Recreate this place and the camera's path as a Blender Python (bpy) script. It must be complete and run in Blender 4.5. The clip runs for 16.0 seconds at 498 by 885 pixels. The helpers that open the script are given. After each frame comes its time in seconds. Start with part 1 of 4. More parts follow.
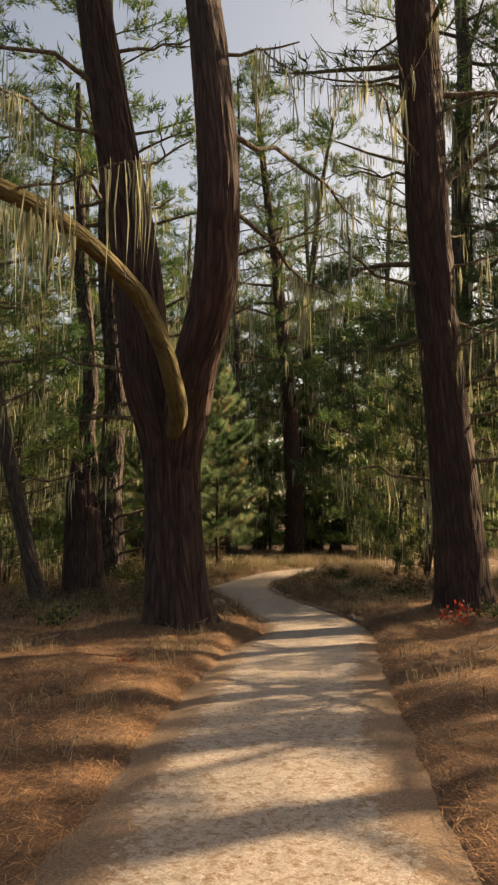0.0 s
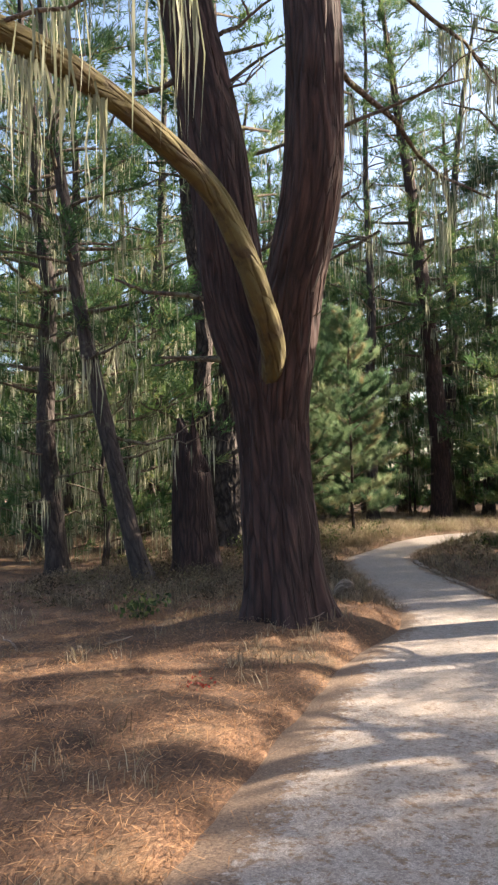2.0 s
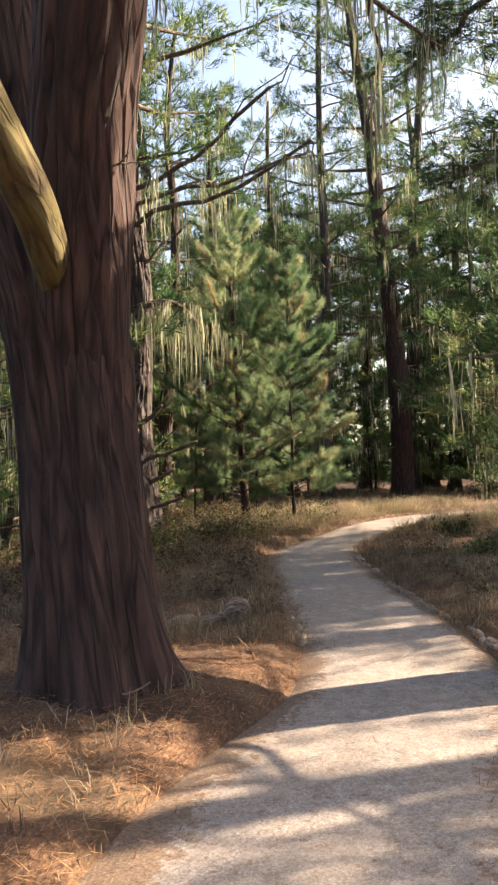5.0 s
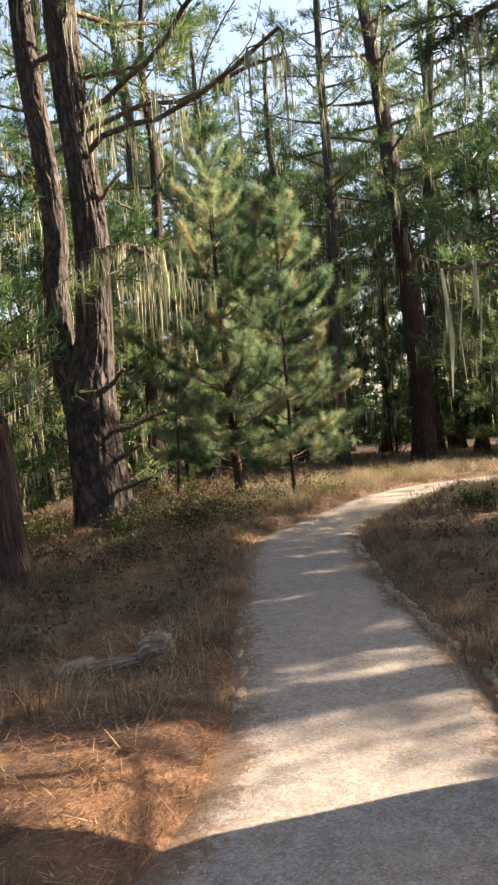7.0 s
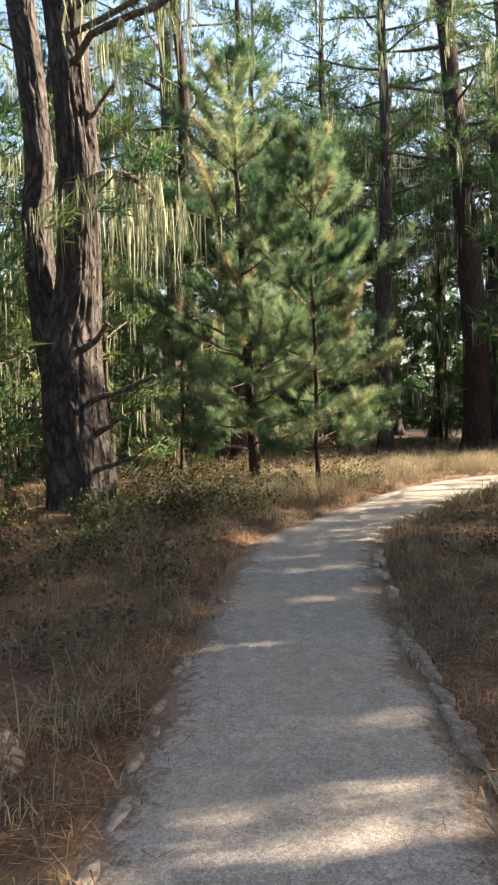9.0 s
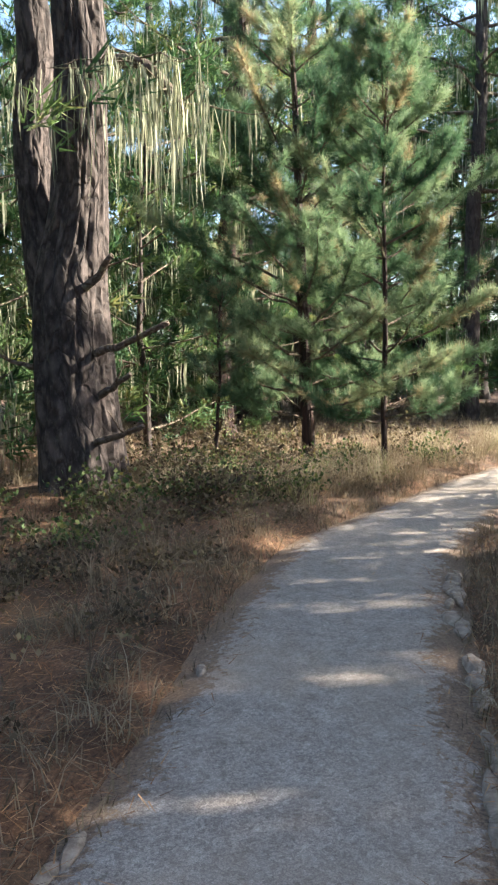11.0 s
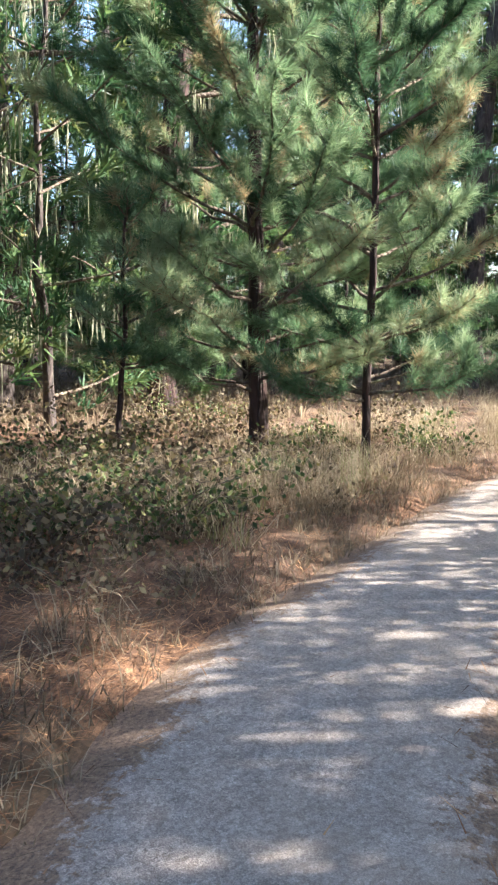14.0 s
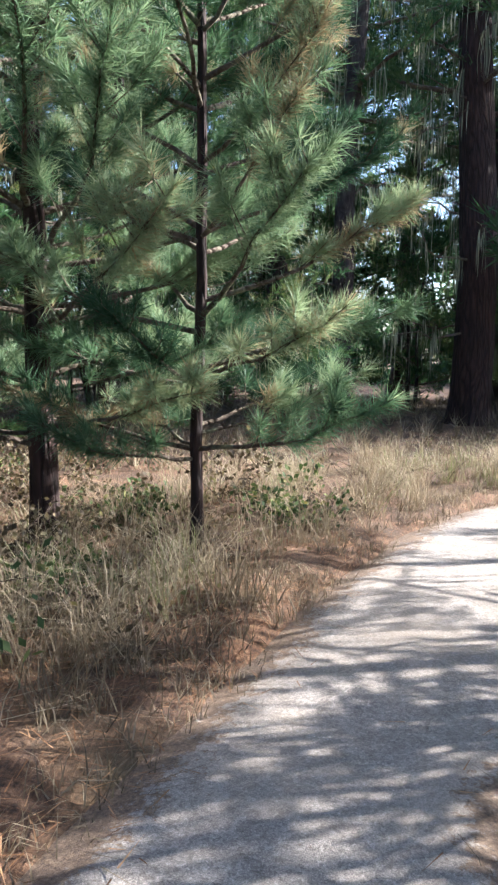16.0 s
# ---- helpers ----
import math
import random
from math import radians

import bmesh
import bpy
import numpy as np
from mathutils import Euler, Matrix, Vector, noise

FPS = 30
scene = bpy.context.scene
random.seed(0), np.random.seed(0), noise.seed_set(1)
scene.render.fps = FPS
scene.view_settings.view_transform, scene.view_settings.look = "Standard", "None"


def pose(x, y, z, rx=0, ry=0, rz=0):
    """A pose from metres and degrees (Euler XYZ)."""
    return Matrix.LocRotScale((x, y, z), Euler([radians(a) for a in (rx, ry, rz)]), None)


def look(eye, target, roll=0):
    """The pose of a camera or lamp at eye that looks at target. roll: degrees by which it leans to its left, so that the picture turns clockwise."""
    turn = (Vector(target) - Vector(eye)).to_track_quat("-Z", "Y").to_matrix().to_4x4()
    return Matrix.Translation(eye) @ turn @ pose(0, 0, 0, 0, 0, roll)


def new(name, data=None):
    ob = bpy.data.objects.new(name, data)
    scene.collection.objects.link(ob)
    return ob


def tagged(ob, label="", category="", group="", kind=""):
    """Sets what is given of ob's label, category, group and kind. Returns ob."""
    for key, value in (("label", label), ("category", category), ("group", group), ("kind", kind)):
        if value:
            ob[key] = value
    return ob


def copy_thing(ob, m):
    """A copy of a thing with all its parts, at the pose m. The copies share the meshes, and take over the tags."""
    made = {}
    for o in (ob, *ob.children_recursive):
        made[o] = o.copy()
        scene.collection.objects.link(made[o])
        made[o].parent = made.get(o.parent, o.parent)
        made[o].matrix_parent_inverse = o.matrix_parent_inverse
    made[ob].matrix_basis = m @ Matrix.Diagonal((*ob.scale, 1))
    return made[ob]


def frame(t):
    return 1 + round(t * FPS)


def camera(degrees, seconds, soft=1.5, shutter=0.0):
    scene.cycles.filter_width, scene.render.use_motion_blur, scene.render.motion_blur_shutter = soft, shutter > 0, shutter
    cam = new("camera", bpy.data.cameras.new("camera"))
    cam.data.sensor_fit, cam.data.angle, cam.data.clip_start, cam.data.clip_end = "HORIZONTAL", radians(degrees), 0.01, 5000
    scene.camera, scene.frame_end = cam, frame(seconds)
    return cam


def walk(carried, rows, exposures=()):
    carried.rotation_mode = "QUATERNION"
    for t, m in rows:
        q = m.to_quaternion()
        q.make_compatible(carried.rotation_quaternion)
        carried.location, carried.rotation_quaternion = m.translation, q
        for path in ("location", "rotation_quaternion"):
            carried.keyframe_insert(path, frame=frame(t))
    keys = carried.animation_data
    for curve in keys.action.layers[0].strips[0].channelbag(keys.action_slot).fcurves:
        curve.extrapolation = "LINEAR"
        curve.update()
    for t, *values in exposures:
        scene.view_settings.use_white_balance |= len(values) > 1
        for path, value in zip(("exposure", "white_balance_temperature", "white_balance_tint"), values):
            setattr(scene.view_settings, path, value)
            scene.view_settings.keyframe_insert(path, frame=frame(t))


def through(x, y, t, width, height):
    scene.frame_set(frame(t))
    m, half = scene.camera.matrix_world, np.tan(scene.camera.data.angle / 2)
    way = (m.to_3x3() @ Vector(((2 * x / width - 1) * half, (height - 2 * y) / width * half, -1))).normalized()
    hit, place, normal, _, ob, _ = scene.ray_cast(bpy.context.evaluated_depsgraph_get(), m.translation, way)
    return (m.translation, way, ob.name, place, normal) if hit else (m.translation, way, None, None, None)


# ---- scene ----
cam = camera(34.2, 16.0, soft=2.4)
METRES, EYE, TILT, LEAN, TURN = 20.0, 1.5, 5.9, 0.0, 0.0
ROWS = [
    (0.0, 0.0, 0.0, 0.0, 0.0, 0.0, -0.0),
    (0.5, 0.0013, 0.0332, -0.0035, 6.01, -0.28, 0.11),
    (1.0, 0.0025, 0.0612, -0.0047, 10.22, -0.6, 2.46),
    (1.5, 0.0076, 0.0898, -0.0067, 12.23, -1.78, 2.91),
    (2.0, 0.0111, 0.1251, -0.0095, 10.11, -2.53, 2.38),
    (2.5, 0.0143, 0.1577, -0.0117, 10.66, -2.05, 0.47),
    (3.0, 0.017, 0.1859, -0.0129, 10.15, -4.54, 0.78),
    (3.5, 0.0221, 0.2178, -0.0178, 8.42, -2.56, 1.49),
    (4.0, 0.0275, 0.2465, -0.0224, 7.42, -2.64, 0.88),
    (6.5, 0.0562, 0.3925, -0.0345, 9.41, -7.12, 6.03),
    (7.0, 0.0603, 0.4258, -0.0384, 9.9, -6.66, 5.24),
    (7.5, 0.063, 0.4559, -0.0424, 10.46, -7.09, 4.02),
    (8.0, 0.0654, 0.4874, -0.0468, 12.57, -7.92, 4.41),
    (8.5, 0.0659, 0.5177, -0.0517, 14.08, -9.14, 4.24),
    (9.0, 0.0673, 0.5474, -0.055, 13.82, -7.95, 3.1),
    (9.5, 0.0678, 0.5839, -0.0597, 16.19, -8.73, 2.53),
    (10.0, 0.0656, 0.6136, -0.0626, 17.39, -10.01, 2.71),
    (12.5, 0.041, 0.7613, -0.0758, 21.9, -11.21, 2.41),
    (13.0, 0.0359, 0.7904, -0.0798, 20.72, -13.14, 2.84),
    (13.5, 0.0301, 0.8223, -0.084, 18.54, -13.63, 2.2),
    (14.0, 0.0233, 0.8534, -0.0875, 18.61, -13.93, 0.93),
    (14.5, 0.0178, 0.887, -0.0911, 16.1, -12.72, 1.2),
    (15.0, 0.0158, 0.9207, -0.0952, 12.89, -11.56, 0.63),
    (15.5, 0.0143, 0.9513, -0.0981, 10.23, -11.76, 0.35),
    (16.0, 0.015, 0.9841, -0.1017, 9.83, -12.05, -0.16),
]
EXPOSURES = [(0.0, 1.15, 10000, 15), (1.0, 1.5, 8400, 13), (1.5, 1.9, 7000, 13), (2.5, 2.05, 6600, 12), (3.0, 2.15, 6500, 12), (3.5, 2.4, 6300, 11), (4.0, 2.35, 6700, 17), (6.5, 1.9, 7600, 15), (7.0, 2.15, 7300, 13),
             (7.5, 2.2, 6900, 10), (8.5, 2.15, 6700, 8), (9.0, 2.3, 6800, 9), (9.5, 2.5, 6700, 10), (10.0, 2.3, 6300, 7), (12.5, 2.85, 5900, 10), (14.5, 2.75, 5600, 11), (16.0, 2.3, 5300, 10)]
walk(cam, [(t, pose(0, 0, EYE, TILT, LEAN, TURN) @ pose(METRES * x, METRES * y, METRES * z, 90 + pitch, roll, yaw)) for t, x, y, z, yaw, pitch, roll in ROWS], EXPOSURES)

# ---- light: a low sun ahead on the walker's right, clear sky ----
SUN_DIR = Vector((0.90, 0.43, 0)).normalized()
SUN_ELEV = radians(31)
world = bpy.data.worlds.new("sky")
scene.world = world
world.use_nodes = True
wn = world.node_tree
sky = wn.nodes.new("ShaderNodeTexSky")
sky.sky_type = "NISHITA"
sky.sun_disc = False
sky.sun_elevation = SUN_ELEV
sky.sun_rotation = math.atan2(SUN_DIR.x, SUN_DIR.y)
sky.dust_density = 2.5
back = wn.nodes["Background"]
back.inputs["Strength"].default_value = 0.1
wn.links.new(sky.outputs["Color"], back.inputs["Color"])
sun = bpy.data.lights.new("sun", "SUN")
sun.energy, sun.angle, sun.color = 5.0, radians(0.5), (1.0, 0.88, 0.70)
sun_ob = new("sun", sun)
to_sun = SUN_DIR * math.cos(SUN_ELEV) + Vector((0, 0, math.sin(SUN_ELEV)))
sun_ob.matrix_basis = look(to_sun * 60 + Vector((0, 15, 0)), (0, 15, 0))


# ---- materials ----
def material(name):
    m = bpy.data.materials.new(name)
    m.use_nodes = True
    nt = m.node_tree
    return m, nt, nt.nodes["Principled BSDF"]


def node(nt, kind, **values):
    n = nt.nodes.new(kind)
    for key, v in values.items():
        n.inputs[key].default_value = v
    return n


def ramp(nt, source, stops):
    r = nt.nodes.new("ShaderNodeValToRGB")
    while len(r.color_ramp.elements) < len(stops):
        r.color_ramp.elements.new(0.5)
    for e, (p, c) in zip(r.color_ramp.elements, stops):
        e.position, e.color = p, (*c, 1)
    nt.links.new(source, r.inputs["Fac"])
    return r.outputs["Color"]


def mixed(nt, fac, a, b, mode="MIX"):
    n = nt.nodes.new("ShaderNodeMixRGB")
    n.blend_type = mode
    for sock, v in zip(n.inputs, (fac, a, b)):
        if isinstance(v, (int, float)):
            sock.default_value = v
        elif isinstance(v, tuple):
            sock.default_value = (*v, 1)
        else:
            nt.links.new(v, sock)
    return n.outputs["Color"]


def coords(nt, scale, where="Object"):
    tc = nt.nodes.new("ShaderNodeTexCoord")
    mp = nt.nodes.new("ShaderNodeMapping")
    mp.inputs["Scale"].default_value = scale
    nt.links.new(tc.outputs[where], mp.inputs["Vector"])
    return mp.outputs["Vector"]


def noise_tex(nt, vec, scale, detail=4.0, rough=0.6):
    n = node(nt, "ShaderNodeTexNoise", Scale=scale, Detail=detail, Roughness=rough)
    nt.links.new(vec, n.inputs["Vector"])
    return n.outputs["Fac"]


def bump(nt, bsdf, height, strength, distance):
    b = node(nt, "ShaderNodeBump", Strength=strength, Distance=distance)
    nt.links.new(height, b.inputs["Height"])
    nt.links.new(b.outputs["Normal"], bsdf.inputs["Normal"])


def along_bark(nt, scale):
    """Coordinates that run along a limb and round it, however it bends."""
    at = nt.nodes.new("ShaderNodeAttribute")
    at.attribute_name = "rest"
    mp = nt.nodes.new("ShaderNodeMapping")
    mp.inputs["Scale"].default_value = scale
    nt.links.new(at.outputs["Vector"], mp.inputs["Vector"])
    return mp.outputs["Vector"]


def bark_material(name, dark, mid, light, moss=None, moss_from=0.52, stretch=0.22, scale=14):
    m, nt, b = material(name)
    vec = along_bark(nt, (1, 1, stretch))
    wobble = noise_tex(nt, vec, 3.0, 3)
    cells = node(nt, "ShaderNodeTexVoronoi", Scale=scale)
    cells.feature = "DISTANCE_TO_EDGE"
    off = nt.nodes.new("ShaderNodeVectorMath")
    off.operation = "MULTIPLY_ADD"
    cv = nt.nodes.new("ShaderNodeCombineXYZ")
    for k in range(3):
        nt.links.new(wobble, cv.inputs[k])
    nt.links.new(cv.outputs[0], off.inputs[0])
    off.inputs[1].default_value = (0.35, 0.35, 0.35)
    nt.links.new(vec, off.inputs[2])
    nt.links.new(off.outputs[0], cells.inputs["Vector"])
    fine = noise_tex(nt, vec, 40, 5, 0.7)
    big = noise_tex(nt, along_bark(nt, (1, 1, 0.5)), 1.7, 3)
    plate = ramp(nt, cells.outputs["Distance"], [(0.0, dark), (0.10, mid), (0.35, light)])
    tone = mixed(nt, 0.55, plate, ramp(nt, fine, [(0.3, dark), (0.5, mid), (0.72, light)]))
    tone = mixed(nt, 0.6, tone, ramp(nt, big, [(0.3, (0.35, 0.33, 0.33)), (0.7, (1.0, 0.95, 0.9))]), "MULTIPLY")
    if moss:
        patch = ramp(nt, noise_tex(nt, along_bark(nt, (1, 1, 1)), 5.0, 6, 0.7), [(moss_from - 0.1, (0, 0, 0)), (moss_from + 0.08, (1, 1, 1))])
        tone = mixed(nt, patch, tone, moss)
    nt.links.new(tone, b.inputs["Base Color"])
    b.inputs["Roughness"].default_value = 0.9
    edge = ramp(nt, cells.outputs["Distance"], [(0.0, (0, 0, 0)), (0.22, (1, 1, 1))])
    bump(nt, b, mixed(nt, 0.35, edge, fine), 0.9, 0.03)
    return m


BARK = bark_material("bark_red_brown", (0.006, 0.0035, 0.0035), (0.042, 0.021, 0.018), (0.12, 0.064, 0.054), None, 0.5, 0.10, 16)
BARK_GREY = bark_material("bark_grey_plates", (0.010, 0.007, 0.006), (0.045, 0.032, 0.029), (0.20, 0.16, 0.145), None, 0.5, 0.30, 10)
BARK_MOSS = bark_material("bark_with_ochre_moss", (0.03, 0.02, 0.011), (0.075, 0.05, 0.024), (0.13, 0.095, 0.04), (0.105, 0.082, 0.026), 0.47, 0.2, 12)
BARK_FAR = bark_material("bark_far", (0.014, 0.010, 0.009), (0.055, 0.040, 0.036), (0.13, 0.10, 0.09), (0.16, 0.16, 0.11), 0.68, 0.2, 9)
TWIG = bark_material("twig_bark", (0.05, 0.035, 0.025), (0.13, 0.09, 0.065), (0.24, 0.19, 0.15), (0.22, 0.22, 0.13), 0.6, 1.0, 10)
DEADWOOD = bark_material("weathered_wood", (0.12, 0.085, 0.06), (0.36, 0.26, 0.19), (0.60, 0.48, 0.38), None, 0.5, 0.15, 20)


def leaf_material(name, stops, through=0.35, rough=0.5, gold=0.35):
    """Thin leaves: diffuse with light coming through, toned by each piece's own tint."""
    m, nt, b = material(name)
    at = nt.nodes.new("ShaderNodeAttribute")
    at.attribute_name = "tint"
    col = ramp(nt, at.outputs["Fac"], stops)
    nt.links.new(col, b.inputs["Base Color"])
    b.inputs["Roughness"].default_value = rough
    b.inputs["Specular IOR Level"].default_value = 0.25
    tr = nt.nodes.new("ShaderNodeBsdfTranslucent")
    nt.links.new(mixed(nt, gold, col, (1.0, 0.9, 0.35), "MULTIPLY"), tr.inputs["Color"])
    mx = node(nt, "ShaderNodeMixShader", Fac=through)
    nt.links.new(b.outputs[0], mx.inputs[1])
    nt.links.new(tr.outputs[0], mx.inputs[2])
    nt.links.new(mx.outputs[0], nt.nodes["Material Output"].inputs["Surface"])
    return m


NEEDLES = leaf_material("pine_needles", [(0.0, (0.045, 0.095, 0.055)), (0.40, (0.125, 0.215, 0.12)), (0.75, (0.26, 0.345, 0.21)), (0.93, (0.34, 0.40, 0.25)), (0.96, (0.32, 0.28, 0.17)), (1.0, (0.36, 0.27, 0.17))], 0.5, gold=0.25)
# darker copy of the needles, with the wood's shade put into its colour
NEEDLES_SHADED = leaf_material("pine_needles_shaded", [(0.0, (0.025, 0.06, 0.03)), (0.45, (0.06, 0.125, 0.055)), (0.8, (0.14, 0.21, 0.085)), (1.0, (0.27, 0.26, 0.11))], 0.45)
LICHEN = leaf_material("lace_lichen", [(0.0, (0.16, 0.17, 0.12)), (0.6, (0.36, 0.37, 0.26)), (1.0, (0.58, 0.57, 0.42))], 0.45, 0.9, 0.15)
STRAW = leaf_material("dry_grass_blades", [(0.0, (0.09, 0.07, 0.05)), (0.5, (0.27, 0.21, 0.14)), (0.88, (0.50, 0.42, 0.30)), (1.0, (0.20, 0.22, 0.09))], 0.3, 0.8, 0.1)
LITTER = leaf_material("fallen_needles", [(0.0, (0.07, 0.035, 0.02)), (0.5, (0.23, 0.115, 0.055)), (1.0, (0.42, 0.25, 0.13))], 0.1, 0.8)
BRAMBLE = leaf_material("bramble_leaves", [(0.0, (0.03, 0.05, 0.02)), (0.6, (0.085, 0.125, 0.045)), (0.85, (0.19, 0.22, 0.08)), (1.0, (0.26, 0.18, 0.08))], 0.35, 0.7)
DULL = leaf_material("withered_leaves", [(0.0, (0.045, 0.034, 0.024)), (0.5, (0.12, 0.095, 0.06)), (0.85, (0.24, 0.19, 0.12)), (1.0, (0.19, 0.20, 0.09))], 0.4, 0.7)
RED_LEAF = leaf_material("red_leaves", [(0.0, (0.18, 0.02, 0.02)), (1.0, (0.45, 0.07, 0.04))], 0.35, 0.5)


def ground_material():
    m, nt, b = material("forest_floor")
    vec = coords(nt, (1, 1, 1))
    big = noise_tex(nt, vec, 0.7, 5)
    mid = noise_tex(nt, vec, 6.0, 6, 0.7)
    fine = noise_tex(nt, coords(nt, (1, 0.35, 1)), 55, 4, 0.8)
    fine2 = noise_tex(nt, coords(nt, (0.3, 1, 1)), 70, 4, 0.8)
    needles = mixed(nt, 0.5, fine, fine2, "LIGHTEN")
    tone = ramp(nt, needles, [(0.40, (0.050, 0.028, 0.018)), (0.55, (0.18, 0.10, 0.055)), (0.72, (0.36, 0.235, 0.14))])
    tone = mixed(nt, 0.55, tone, ramp(nt, mid, [(0.3, (0.40, 0.33, 0.28)), (0.7, (1, 0.95, 0.9))]), "MULTIPLY")
    tone = mixed(nt, ramp(nt, big, [(0.52, (0, 0, 0)), (0.7, (0.5, 0.5, 0.5))]), tone, (0.16, 0.13, 0.075))
    drift = noise_tex(nt, coords(nt, (1, 0.7, 1)), 1.9, 4, 0.65)
    tone = mixed(nt, 0.85, tone, ramp(nt, drift, [(0.36, (0.38, 0.34, 0.33)), (0.5, (0.85, 0.82, 0.8)), (0.66, (1.35, 1.25, 1.15))]), "MULTIPLY")
    nt.links.new(tone, b.inputs["Base Color"])
    b.inputs["Roughness"].default_value = 0.95
    bump(nt, b, mixed(nt, 0.5, needles, mid), 0.7, 0.03)
    return m


def trail_material():
    m, nt, b = material("decomposed_granite")
    vec = coords(nt, (1, 1, 1))
    big = noise_tex(nt, vec, 0.9, 5)
    mid = noise_tex(nt, vec, 9.0, 6, 0.7)
    fine = noise_tex(nt, vec, 160, 3, 0.8)
    grit = node(nt, "ShaderNodeTexVoronoi", Scale=75.0)
    nt.links.new(vec, grit.inputs["Vector"])
    tone = ramp(nt, fine, [(0.3, (0.16, 0.145, 0.135)), (0.5, (0.34, 0.292, 0.258)), (0.7, (0.57, 0.505, 0.455))])
    tone = mixed(nt, 0.45, tone, ramp(nt, grit.outputs["Color"], [(0.1, (0.35, 0.34, 0.34)), (0.5, (0.9, 0.9, 0.9)), (0.9, (1.5, 1.5, 1.52))]), "MULTIPLY")
    tone = mixed(nt, 0.7, tone, ramp(nt, mid, [(0.3, (0.5, 0.46, 0.44)), (0.65, (1, 1, 1))]), "MULTIPLY")
    tone = mixed(nt, ramp(nt, big, [(0.45, (0, 0, 0)), (0.7, (0.4, 0.4, 0.4))]), tone, (0.36, 0.28, 0.21))
    at = nt.nodes.new("ShaderNodeAttribute")
    at.attribute_name = "edge"
    ragged = ramp(nt, noise_tex(nt, vec, 17, 5, 0.75), [(0.30, (0, 0, 0)), (0.70, (1, 1, 1))])
    jitter = mixed(nt, 0.9, at.outputs["Fac"], ragged, "ADD")
    tone = mixed(nt, ramp(nt, jitter, [(0.80, (0, 0, 0)), (1.0, (0.9, 0.9, 0.9))]), tone, ramp(nt, noise_tex(nt, vec, 60, 4, 0.8), [(0.32, (0.05, 0.032, 0.022)), (0.5, (0.17, 0.105, 0.065)), (0.7, (0.34, 0.235, 0.15))]))
    nt.links.new(tone, b.inputs["Base Color"])
    b.inputs["Roughness"].default_value = 0.92
    bump(nt, b, mixed(nt, 0.5, mid, fine), 0.6, 0.02)
    return m


def stone_material():
    m, nt, b = material("pale_stone")
    vec = coords(nt, (1, 1, 1))
    tone = ramp(nt, noise_tex(nt, vec, 14, 6, 0.7), [(0.3, (0.12, 0.09, 0.07)), (0.5, (0.26, 0.20, 0.155)), (0.7, (0.42, 0.35, 0.28))])
    nt.links.new(tone, b.inputs["Base Color"])
    b.inputs["Roughness"].default_value = 0.9
    bump(nt, b, noise_tex(nt, vec, 30, 5), 0.6, 0.02)
    return m


GROUND, TRAIL, STONE = ground_material(), trail_material(), stone_material()


# ---- mesh helpers ----
def mesh_of(name, verts, faces, mat, tint=None, smooth=False, attribute="tint"):
    """A mesh from an array of vertices and an array of faces with equally many corners."""
    verts, faces = np.asarray(verts, np.float32), np.asarray(faces, np.int32)
    me = bpy.data.meshes.new(name)
    k = faces.shape[1]
    me.vertices.add(len(verts))
    me.vertices.foreach_set("co", verts.ravel())
    me.loops.add(faces.size)
    me.loops.foreach_set("vertex_index", faces.ravel())
    me.polygons.add(len(faces))
    me.polygons.foreach_set("loop_start", np.arange(0, faces.size, k, dtype=np.int32))
    if tint is not None:
        me.attributes.new(attribute, "FLOAT", "POINT").data.foreach_set("value", np.asarray(tint, np.float32))
    me.materials.append(mat)
    me.update(calc_edges=True)
    me.validate()
    me.polygons.foreach_set("use_smooth", np.full(len(faces), smooth))
    return me


def soup(name, tris, mat, tint):
    """A mesh of loose triangles, (n, 3, 3), with one tint each."""
    n = len(tris)
    return mesh_of(name, tris.reshape(-1, 3), np.arange(3 * n).reshape(n, 3), mat, np.repeat(tint, 3))


def part(parent, name, me, label=""):
    ob = new(name, me)
    ob.parent = parent
    if label:
        tagged(ob, label)
    if name in ("limbs", "branches", "crown", "foliage", "lichen", "twigs"):
        tagged(ob, kind="stuff")
    return ob


def unit(v):
    return v / np.maximum(np.linalg.norm(v, axis=-1, keepdims=True), 1e-9)


def spline(points, n):
    """Evenly spaced points along a smooth curve through the given ones (all their columns)."""
    p = np.asarray(points, float)
    p = np.vstack([2 * p[0] - p[1], p, 2 * p[-1] - p[-2]])
    out = []
    for u in np.linspace(0, len(p) - 3 - 1e-6, n):
        i = int(u)
        t = u - i
        a, b, c, d = p[i:i + 4]
        out.append(0.5 * (2 * b + (c - a) * t + (2 * a - 5 * b + 4 * c - d) * t * t + (3 * b - a - 3 * c + d) * t ** 3))
    return np.array(out)


